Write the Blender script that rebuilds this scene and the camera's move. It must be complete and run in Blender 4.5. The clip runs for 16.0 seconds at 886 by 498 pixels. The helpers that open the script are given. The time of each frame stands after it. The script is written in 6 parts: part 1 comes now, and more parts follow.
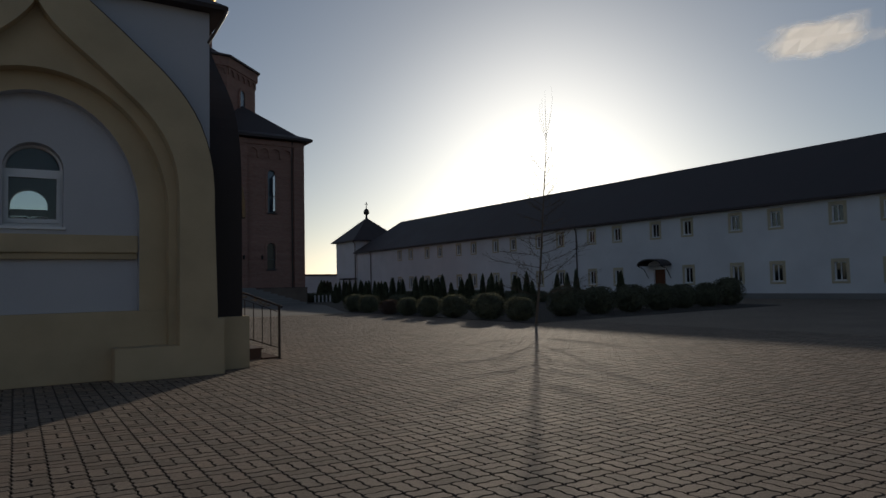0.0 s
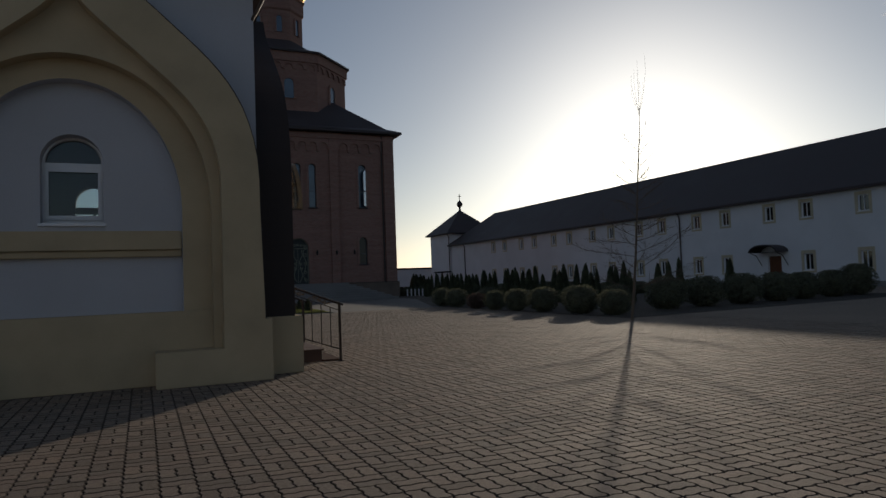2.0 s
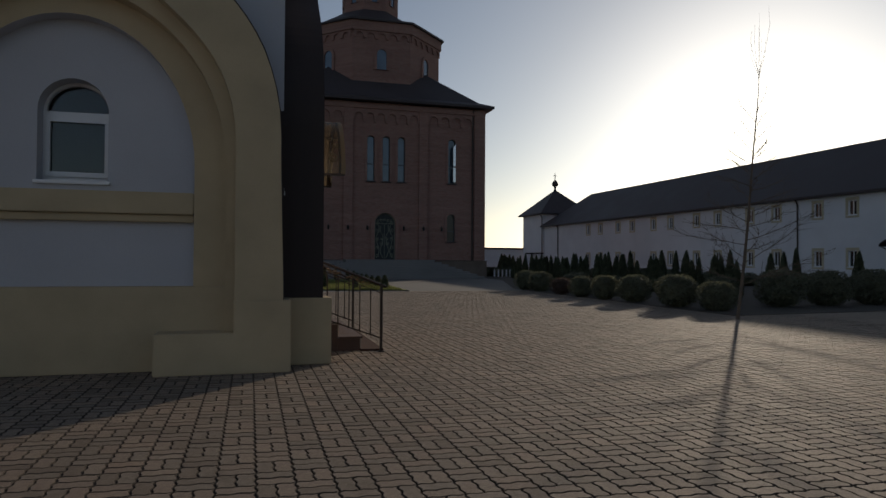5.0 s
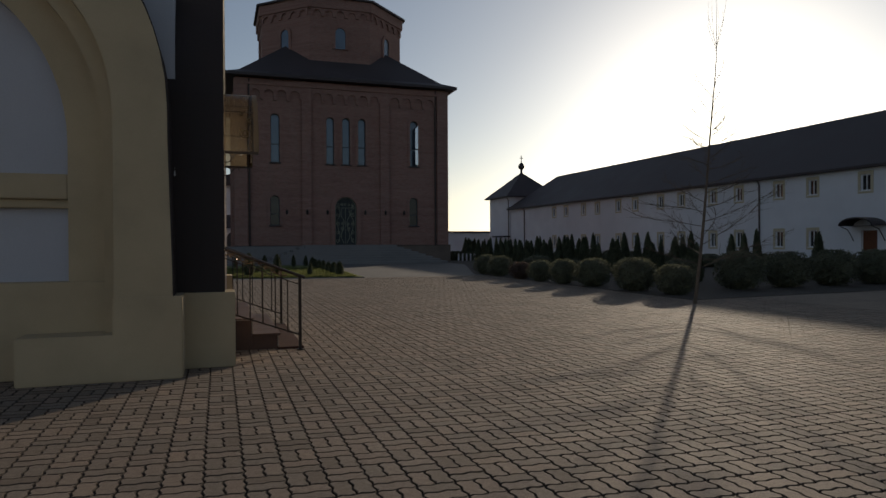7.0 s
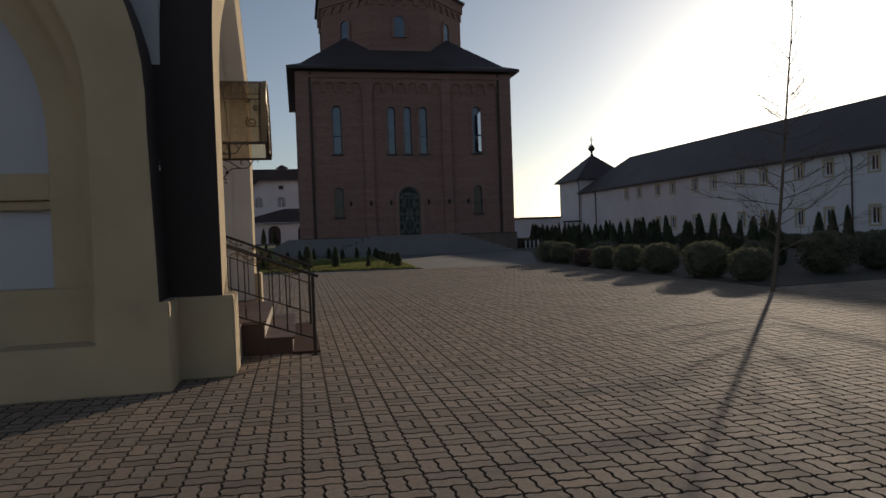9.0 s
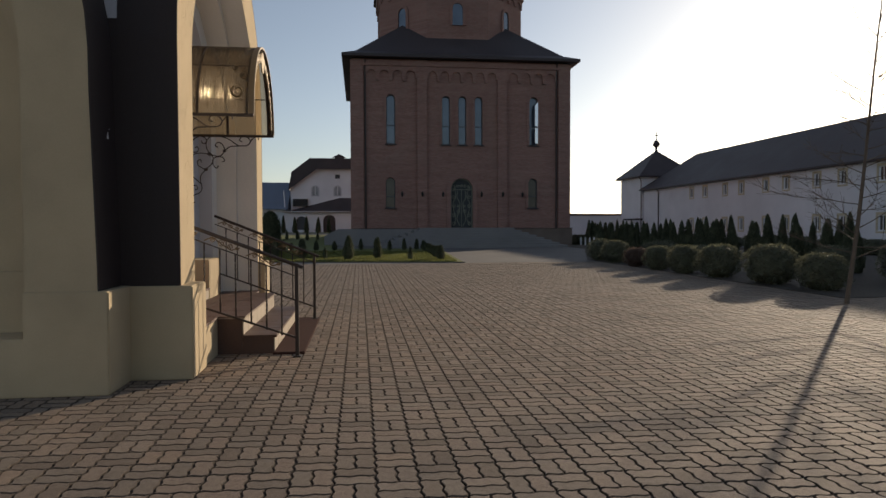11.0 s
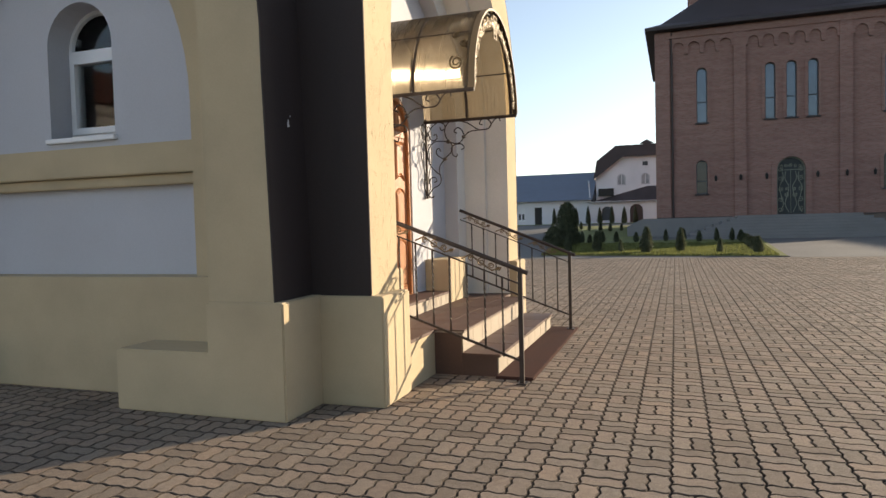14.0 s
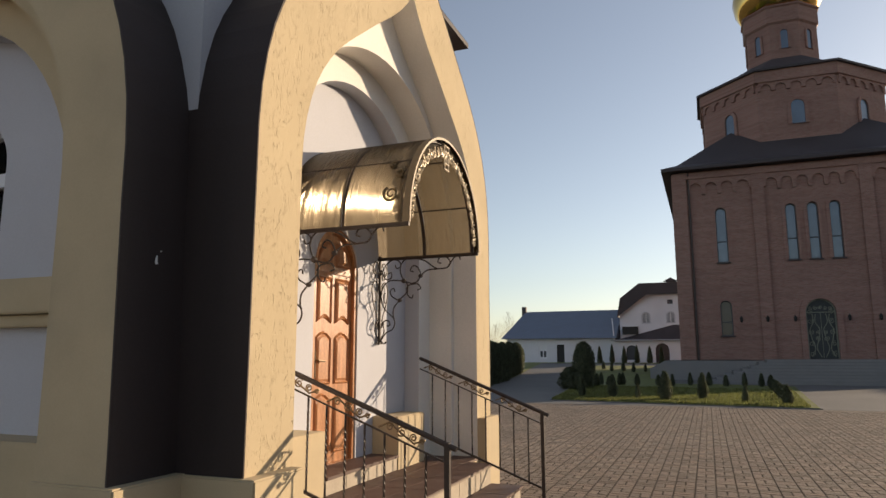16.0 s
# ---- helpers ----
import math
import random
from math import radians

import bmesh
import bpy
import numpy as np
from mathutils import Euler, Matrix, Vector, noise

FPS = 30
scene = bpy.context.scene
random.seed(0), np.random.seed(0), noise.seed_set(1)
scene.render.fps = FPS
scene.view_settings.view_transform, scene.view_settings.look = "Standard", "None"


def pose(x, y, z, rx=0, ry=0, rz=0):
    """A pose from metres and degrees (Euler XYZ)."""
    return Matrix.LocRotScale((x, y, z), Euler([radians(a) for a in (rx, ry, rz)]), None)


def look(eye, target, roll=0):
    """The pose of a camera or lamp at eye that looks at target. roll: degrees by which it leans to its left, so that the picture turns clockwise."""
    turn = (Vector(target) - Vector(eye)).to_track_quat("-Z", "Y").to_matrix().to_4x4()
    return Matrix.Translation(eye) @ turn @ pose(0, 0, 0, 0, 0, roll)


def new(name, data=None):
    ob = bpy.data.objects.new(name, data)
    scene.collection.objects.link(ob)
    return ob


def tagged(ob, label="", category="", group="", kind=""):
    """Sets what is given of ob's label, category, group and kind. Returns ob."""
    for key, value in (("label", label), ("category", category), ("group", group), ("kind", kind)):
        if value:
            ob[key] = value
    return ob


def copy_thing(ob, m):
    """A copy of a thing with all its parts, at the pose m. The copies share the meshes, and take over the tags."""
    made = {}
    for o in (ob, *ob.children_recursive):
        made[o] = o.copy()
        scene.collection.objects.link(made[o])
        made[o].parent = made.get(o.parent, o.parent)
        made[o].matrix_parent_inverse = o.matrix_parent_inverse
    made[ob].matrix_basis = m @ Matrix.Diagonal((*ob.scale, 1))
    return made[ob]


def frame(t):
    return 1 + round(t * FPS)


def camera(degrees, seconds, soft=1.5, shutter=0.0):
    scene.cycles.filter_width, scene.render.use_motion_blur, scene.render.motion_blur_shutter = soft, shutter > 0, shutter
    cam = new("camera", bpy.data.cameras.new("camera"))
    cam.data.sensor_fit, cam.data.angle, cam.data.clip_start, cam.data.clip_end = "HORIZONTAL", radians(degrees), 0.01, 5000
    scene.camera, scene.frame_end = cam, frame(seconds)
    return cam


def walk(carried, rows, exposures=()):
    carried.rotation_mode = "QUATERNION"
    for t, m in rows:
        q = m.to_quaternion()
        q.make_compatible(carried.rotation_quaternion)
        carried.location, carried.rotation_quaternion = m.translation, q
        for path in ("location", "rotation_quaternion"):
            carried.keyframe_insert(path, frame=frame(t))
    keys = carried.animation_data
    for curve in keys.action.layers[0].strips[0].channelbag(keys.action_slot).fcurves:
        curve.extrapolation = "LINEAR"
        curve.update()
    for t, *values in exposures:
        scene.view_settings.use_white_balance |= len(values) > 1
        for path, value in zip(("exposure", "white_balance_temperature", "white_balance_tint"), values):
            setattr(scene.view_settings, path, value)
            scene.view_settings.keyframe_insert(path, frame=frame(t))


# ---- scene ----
cam = camera(67.1, 16.0)
PATH = [
    (0, (-2.344, -3.44, 1.383), (-1.266, -1.759, 1.488), -1.2),
    (0.5, (-2.045, -3.324, 1.377), (-1.103, -1.564, 1.504), -1.2),
    (1, (-1.741, -2.891, 1.405), (-0.793, -1.133, 1.507), -0.1),
    (1.5, (-1.529, -2.742, 1.411), (-0.586, -0.985, 1.576), -1.3),
    (2, (-1.217, -2.466, 1.396), (-0.396, -0.645, 1.486), -2.1),
    (2.5, (-0.945, -2.111, 1.415), (-0.21, -0.254, 1.51), -1.0),
    (3, (-0.781, -1.965, 1.422), (-0.04, -0.112, 1.541), -1.5),
    (3.5, (-0.592, -1.795, 1.425), (-0.006, 0.116, 1.484), -1.5),
    (4, (-0.34, -1.462, 1.425), (0.192, 0.465, 1.475), -0.2),
    (6.5, (0.642, -0.353, 1.44), (1.26, 1.549, 1.436), 0.7),
    (7, (0.931, -0.154, 1.466), (1.568, 1.742, 1.45), -0.3),
    (7.5, (1.175, 0.05, 1.47), (1.814, 1.945, 1.416), 0.2),
    (8, (1.452, 0.206, 1.478), (2.272, 2.029, 1.412), 0.0),
    (8.5, (1.683, 0.411, 1.489), (2.425, 2.268, 1.431), -0.1),
    (9, (1.838, 0.604, 1.504), (2.261, 2.558, 1.455), -2.0),
    (11.5, (2.833, 1.916, 1.444), (3.039, 3.904, 1.377), -1.1),
    (12, (2.904, 2.177, 1.456), (2.993, 4.174, 1.405), -2.9),
    (12.5, (3.054, 2.552, 1.481), (3.028, 4.549, 1.384), -2.4),
    (13, (3.161, 2.838, 1.431), (3.123, 4.834, 1.309), -2.7),
    (13.5, (3.209, 3.127, 1.486), (2.884, 5.099, 1.408), -3.1),
    (14, (3.32, 3.437, 1.478), (2.662, 5.324, 1.398), -1.5),
    (14.5, (3.458, 3.727, 1.512), (2.816, 5.62, 1.568), -1.8),
    (15, (3.528, 4.034, 1.611), (2.889, 5.914, 1.848), -2.2),
    (15.5, (3.636, 4.376, 1.628), (2.913, 6.221, 1.899), -2.8),
    (16, (3.774, 4.69, 1.662), (3.054, 6.529, 1.978), -0.1),
]
EXPOSURES = [(0, -0.82, 6450, 13), (3.5, -0.59, 6600, 14), (7.0, -0.36, 6850, 14), (8.5, -0.29, 6910, 15), (9.0, -0.21, 6820, 15), (11.5, 0.42, 7180, 16), (12.5, 0.56, 7180, 14), (13.0, 0.78, 7100, 13), (13.5, 0.93, 7050, 13), (14.0, 1.43, 7100, 13), (14.5, 1.4, 7150, 9), (15.0, 1.14, 7200, 12), (16.0, 0.92, 7600, 17)]
walk(cam, [(t, look(e, g, r)) for t, e, g, r in PATH], EXPOSURES)

# ==== world ====

# ---- world, sun and exposure ----
SUN_AZ, SUN_EL = 41.7, 11.85
world = bpy.data.worlds.new("world")
scene.world = world
world.use_nodes = True
wn = world.node_tree
sky = wn.nodes.new("ShaderNodeTexSky")
sky.sky_type, sky.sun_disc = "NISHITA", False
sky.sun_elevation, sky.sun_rotation = radians(SUN_EL), radians(SUN_AZ)
sky.air_density, sky.dust_density, sky.ozone_density = 0.9, 0.72, 1.3
wn.nodes["Background"].inputs["Strength"].default_value = 0.09
pale = wn.nodes.new("ShaderNodeHueSaturation")   # thin high haze takes colour out of the sky
pale.inputs["Saturation"].default_value = 0.72
cool = wn.nodes.new("ShaderNodeMix")
cool.data_type, cool.blend_type = "RGBA", "MULTIPLY"
cool.inputs[0].default_value, cool.inputs[7].default_value = 1.0, (0.90, 1.0, 1.09, 1)
wn.links.new(sky.outputs[0], pale.inputs["Color"])
wn.links.new(pale.outputs[0], cool.inputs[6])
wn.links.new(cool.outputs[2], wn.nodes["Background"].inputs[0])
sun_data = bpy.data.lights.new("sun", "SUN")
sun_data.energy, sun_data.angle, sun_data.color = 3.0, radians(0.6), (1.0, 0.88, 0.69)
sun = new("sun", sun_data)
sun.matrix_world = look((math.sin(radians(SUN_AZ)) * 60, math.cos(radians(SUN_AZ)) * 60, math.tan(radians(SUN_EL)) * 60), (0, 0, 0))


# ---- materials ----
def shader(name):
    m = bpy.data.materials.new(name)
    m.use_nodes = True
    return m, m.node_tree, m.node_tree.nodes["Principled BSDF"]


def node(nt, kind, **inputs):
    n = nt.nodes.new(kind)
    for key, value in inputs.items():
        n.inputs[key.replace("_", " ")].default_value = value
    return n


def maths(nt, op, a, b=None, c=None):
    n = nt.nodes.new("ShaderNodeMath")
    n.operation = op
    for k, v in enumerate((a, b, c)):
        if v is None:
            continue
        if isinstance(v, (int, float)):
            n.inputs[k].default_value = v
        else:
            nt.links.new(v, n.inputs[k])
    return n.outputs[0]


def ramp(nt, fac, *stops):
    r = nt.nodes.new("ShaderNodeValToRGB")
    while len(r.color_ramp.elements) < len(stops):
        r.color_ramp.elements.new(0.5)
    for e, (p, c) in zip(r.color_ramp.elements, stops):
        e.position, e.color = p, (*c, 1)
    nt.links.new(fac, r.inputs[0])
    return r.outputs[0]


def mix(nt, kind, fac, a, b):
    n = nt.nodes.new("ShaderNodeMix")
    n.data_type, n.blend_type = "RGBA", kind
    for sock, v in ((n.inputs[0], fac), (n.inputs[6], a), (n.inputs[7], b)):
        if isinstance(v, (int, float)):
            sock.default_value = v
        elif isinstance(v, tuple):
            sock.default_value = (*v, 1)
        else:
            nt.links.new(v, sock)
    return n.outputs[2]


def noise_tex(nt, scale, detail=4.0, stretch=None, rough=0.55):
    co = nt.nodes.new("ShaderNodeTexCoord")
    geo = nt.nodes.new("ShaderNodeNewGeometry")
    vec = geo.outputs["Position"]
    if stretch:
        mp = nt.nodes.new("ShaderNodeMapping")
        mp.inputs["Scale"].default_value = stretch
        nt.links.new(vec, mp.inputs[0])
        vec = mp.outputs[0]
    nt.nodes.remove(co)
    n = nt.nodes.new("ShaderNodeTexNoise")
    n.inputs["Scale"].default_value, n.inputs["Detail"].default_value, n.inputs["Roughness"].default_value = scale, detail, rough
    nt.links.new(vec, n.inputs["Vector"])
    return n.outputs["Fac"]


def scaled(c, k):
    return tuple(min(1.0, v * k) for v in c)


def surface(name, colour, rough=0.8, metal=0.0, stain=0.18, stain_scale=0.9, grain=0.08, grain_scale=60.0, bump=0.25, bump_scale=90.0,
            depth=0.004, stretch=None, islands=0.0, spec=0.4):
    """A surface with stains at metre size and grain at millimetre size."""
    m, nt, b = shader(name)
    big = noise_tex(nt, stain_scale, 5.0, stretch)
    small = noise_tex(nt, grain_scale, 3.0)
    base = ramp(nt, big, (0.25, scaled(colour, 1 - stain)), (0.75, scaled(colour, 1 + stain)))
    g = ramp(nt, small, (0.3, (1 - grain * 2,) * 3), (0.7, (1 + 0 * grain,) * 3))
    out = mix(nt, "MULTIPLY", 1.0, base, g)
    if islands:
        geo = nt.nodes.new("ShaderNodeNewGeometry")
        r = ramp(nt, geo.outputs["Random Per Island"], (0.0, (1 - islands,) * 3), (1.0, (1.0, 1.0, 1.0)))
        out = mix(nt, "MULTIPLY", 1.0, out, r)
    nt.links.new(out, b.inputs["Base Color"])
    b.inputs["Roughness"].default_value, b.inputs["Metallic"].default_value = rough, metal
    b.inputs["Specular IOR Level"].default_value = spec
    rr = ramp(nt, big, (0.3, (max(0, rough - 0.08),) * 3), (0.7, (min(1, rough + 0.08),) * 3))
    nt.links.new(rr, b.inputs["Roughness"])
    if bump:
        bp = node(nt, "ShaderNodeBump", Strength=bump, Distance=depth)
        nt.links.new(noise_tex(nt, bump_scale, 4.0, stretch), bp.inputs["Height"])
        nt.links.new(bp.outputs[0], b.inputs["Normal"])
    return m


YELLOW = (0.505, 0.400, 0.258)
plaster_yellow = surface("yellow_plaster", YELLOW, 0.9, stain=0.13, stain_scale=1.3, grain=0.025, grain_scale=90, bump=0.22, bump_scale=110, depth=0.003)


def grooved_plaster():
    """Rough-cast plaster with short upright gouges, raked by the trowel."""
    m, nt, b = shader("grooved_yellow_plaster")
    gouge = ramp(nt, noise_tex(nt, 75.0, 3.0, (1, 1, 0.25), 0.6), (0.34, (0.0, 0.0, 0.0)), (0.42, (1.0, 1.0, 1.0)))
    patch = ramp(nt, noise_tex(nt, 9.0, 2.0, (1, 1, 0.5)), (0.42, (1.0, 1.0, 1.0)), (0.56, (0.0, 0.0, 0.0)))
    deep = mix(nt, "LIGHTEN", 1.0, gouge, patch)
    base = ramp(nt, noise_tex(nt, 0.9, 5.0), (0.25, scaled(YELLOW, 0.92)), (0.75, scaled(YELLOW, 1.08)))
    nt.links.new(mix(nt, "MULTIPLY", 0.08, base, deep), b.inputs["Base Color"])
    b.inputs["Roughness"].default_value = 0.9
    b.inputs["Specular IOR Level"].default_value = 0.3
    fine = node(nt, "ShaderNodeBump", Strength=0.3, Distance=0.004)
    nt.links.new(noise_tex(nt, 130.0, 4.0), fine.inputs["Height"])
    bp = node(nt, "ShaderNodeBump", Strength=0.9, Distance=0.006)
    nt.links.new(deep, bp.inputs["Height"])
    nt.links.new(fine.outputs[0], bp.inputs["Normal"])
    nt.links.new(bp.outputs[0], b.inputs["Normal"])
    return m


plaster_grooved = grooved_plaster()
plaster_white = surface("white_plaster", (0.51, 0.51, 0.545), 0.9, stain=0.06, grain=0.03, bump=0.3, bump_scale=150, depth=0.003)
plaster_cream = surface("cream_plaster", (0.78, 0.74, 0.69), 0.9, stain=0.08, grain=0.04, bump=0.3, bump_scale=150, depth=0.003)
wall_white = surface("whitewashed_wall", (0.74, 0.735, 0.765), 0.92, stain=0.10, stain_scale=0.35, grain=0.04, bump=0.2, bump_scale=30, depth=0.01)
dark_metal = surface("dark_brown_sheet_metal", (0.046, 0.034, 0.032), 0.6, stain=0.25, stain_scale=1.5, grain=0.05, bump=0.12, bump_scale=5, depth=0.01, stretch=(1, 1, 0.15), spec=0.22)
roof_dark = surface("dark_roof_metal", (0.07, 0.056, 0.058), 0.6, stain=0.25, stain_scale=0.5, bump=0.3, bump_scale=12, depth=0.02, spec=0.3)
roof_blue = surface("blue_grey_roof_sheet", (0.15, 0.18, 0.235), 0.55, stain=0.15, bump=0.2, bump_scale=10, depth=0.01)
iron = surface("brown_black_wrought_iron", (0.046, 0.032, 0.026), 0.5, 0.2, stain=0.3, stain_scale=8, bump=0.15)
iron_gilt = surface("dull_gilt_ironwork", (0.20, 0.135, 0.075), 0.42, 0.5, stain=0.35, stain_scale=20, bump=0.1)
granite_rough = surface("rough_dark_granite", (0.085, 0.043, 0.035), 0.9, stain=0.15, stain_scale=3, grain=0.2, grain_scale=200, bump=0.1, spec=0.08)
granite = surface("red_brown_granite", (0.125, 0.068, 0.05), 0.6, stain=0.12, stain_scale=3, grain=0.22, grain_scale=220, bump=0.05)
tile_cream = surface("cream_stone_tile", (0.42, 0.345, 0.26), 0.6, stain=0.12, stain_scale=4, grain=0.08, bump=0.08, islands=0.15)
wood = surface("varnished_red_brown_wood", (0.46, 0.195, 0.08), 0.36, stain=0.28, stain_scale=5, grain=0.12, grain_scale=40, bump=0.15, bump_scale=40, stretch=(6, 6, 0.7))
wood_dark = surface("dark_wood_groove", (0.15, 0.05, 0.02), 0.5, stain=0.2, stain_scale=5, bump=0.1)
pvc = surface("white_window_plastic", (0.78, 0.78, 0.80), 0.4, stain=0.03, grain=0.02, bump=0.0)
gold = surface("gilded_dome", (0.72, 0.47, 0.17), 0.10, 1.0, stain=0.12, stain_scale=0.8, grain=0.02, bump=0.15, bump_scale=1.2, depth=0.05)
steel_pipe = surface("brown_downpipe", (0.07, 0.045, 0.04), 0.5, stain=0.1, bump=0.0)
concrete = surface("grey_step_concrete", (0.25, 0.237, 0.23), 0.85, stain=0.12, stain_scale=0.5, grain=0.08, bump=0.2, bump_scale=30)
asphalt = surface("worn_grey_asphalt", (0.17, 0.16, 0.15), 0.9, stain=0.18, stain_scale=0.35, grain=0.16, grain_scale=30, bump=0.35, bump_scale=60, depth=0.01)
# dark colour that stands in for shade on the bevels of the pavers
paver_edge = surface("shade_dark_paver_edge", (0.100, 0.075, 0.057), 0.95, stain=0.25, grain=0.15, grain_scale=60, bump=0.3, bump_scale=90)
grout = surface("pale_grout", (0.30, 0.24, 0.19), 0.9, stain=0.2, bump=0.1)
joint_sand = surface("dark_joint_sand", (0.075, 0.055, 0.041), 0.95, stain=0.3, grain=0.2, grain_scale=40, bump=0.5, bump_scale=80, depth=0.005)
soil = surface("dry_soil", (0.075, 0.062, 0.05), 0.95, stain=0.3, grain=0.2, grain_scale=18, bump=0.6, bump_scale=20, depth=0.03)
field = surface("dry_field_ground", (0.16, 0.14, 0.09), 0.95, stain=0.3, stain_scale=0.05, grain=0.2, grain_scale=4, bump=0.4, bump_scale=5, depth=0.05)
grass_green = surface("short_grass", (0.23, 0.25, 0.065), 0.9, stain=0.35, stain_scale=1.5, grain=0.2, grain_scale=30, bump=0.4, bump_scale=40, depth=0.02, islands=0.4)


def leaves(name, colour):
    """Foliage: dull leaves that let some light through."""
    m = surface(name, colour, 0.75, stain=0.35, stain_scale=3, grain=0.1, bump=0.0, islands=0.45, spec=0.25)
    nt = m.node_tree
    b = nt.nodes["Principled BSDF"]
    tr = nt.nodes.new("ShaderNodeBsdfTranslucent")
    nt.links.new(b.inputs["Base Color"].links[0].from_socket, tr.inputs[0])
    mx = nt.nodes.new("ShaderNodeMixShader")
    mx.inputs[0].default_value = 0.5
    nt.links.new(b.outputs[0], mx.inputs[1])
    nt.links.new(tr.outputs[0], mx.inputs[2])
    nt.links.new(mx.outputs[0], nt.nodes["Material Output"].inputs[0])
    return m


thuja_green = leaves("dark_thuja_foliage", (0.15, 0.165, 0.10))
grass_blades = leaves("grass_blades", (0.22, 0.235, 0.08))
bush_green = leaves("clipped_bush_foliage", (0.21, 0.215, 0.145))
bush_red = leaves("reddish_bush_foliage", (0.18, 0.125, 0.10))
bark = surface("grey_brown_bark", (0.16, 0.12, 0.09), 0.9, stain=0.2, stain_scale=6, bump=0.5, bump_scale=30, depth=0.01)
stone_trim = surface("yellow_window_surround", (0.58, 0.50, 0.36), 0.9, stain=0.10, bump=0.1)
lamp_black = surface("black_wall_lantern", (0.015, 0.013, 0.012), 0.5, stain=0.1, bump=0.0)
# brighter copy of the dull gilt, with the sun's highlights put into the colour
sunlit_gilt = surface("sunlit_gilt_arch_ironwork", (0.36, 0.29, 0.20), 0.4, 0.4, stain=0.4, stain_scale=25, bump=0.1)
edging = surface("pale_bronze_edging", (0.17, 0.125, 0.075), 0.5, 0.2, stain=0.1, bump=0.0)
mark_white = surface("white_paint_fleck", (0.7, 0.7, 0.7), 0.8, stain=0.05, bump=0.0)


def paver_material():
    """Worn concrete paver: each piece has its own tone, the wear goes on over many of them."""
    m, nt, b = shader("worn_concrete_paver")
    geo = nt.nodes.new("ShaderNodeNewGeometry")
    info = nt.nodes.new("ShaderNodeObjectInfo")
    both = maths(nt, "FRACT", maths(nt, "ADD", geo.outputs["Random Per Island"], info.outputs["Random"]))
    own = ramp(nt, both, (0.0, (0.252, 0.197, 0.152)), (0.10, (0.283, 0.223, 0.171)), (0.35, (0.311, 0.255, 0.200)), (0.6, (0.353, 0.269, 0.206)), (0.9, (0.366, 0.292, 0.225)), (1.0, (0.390, 0.291, 0.215)))
    wear = ramp(nt, noise_tex(nt, 0.45, 5.0), (0.3, (0.82, 0.80, 0.80)), (0.7, (1.0, 1.0, 1.0)))
    fine = ramp(nt, noise_tex(nt, 160, 4.0, None, 0.7), (0.34, (0.55, 0.54, 0.53)), (0.6, (1.08, 1.08, 1.08)))
    mottle = ramp(nt, noise_tex(nt, 22, 4.0), (0.3, (0.84, 0.83, 0.82)), (0.65, (1.06, 1.06, 1.06)))
    spots = ramp(nt, noise_tex(nt, 2.3, 6.0, None, 0.65), (0.27, (0.76, 0.75, 0.74)), (0.40, (1.0, 1.0, 1.0)))
    c = mix(nt, "MULTIPLY", 1.0, mix(nt, "MULTIPLY", 1.0, own, wear), fine)
    c = mix(nt, "MULTIPLY", 1.0, mix(nt, "MULTIPLY", 1.0, c, mottle), spots)
    nt.links.new(c, b.inputs["Base Color"])
    b.inputs["Roughness"].default_value = 0.82
    b.inputs["Specular IOR Level"].default_value = 0.18
    bp = node(nt, "ShaderNodeBump", Strength=0.6, Distance=0.004)
    nt.links.new(noise_tex(nt, 90, 4.0), bp.inputs["Height"])
    nt.links.new(bp.outputs[0], b.inputs["Normal"])
    return m


CELL, OX, OY = 0.245, 0.095, 0.040     # one pair of pieces, and where the laying starts


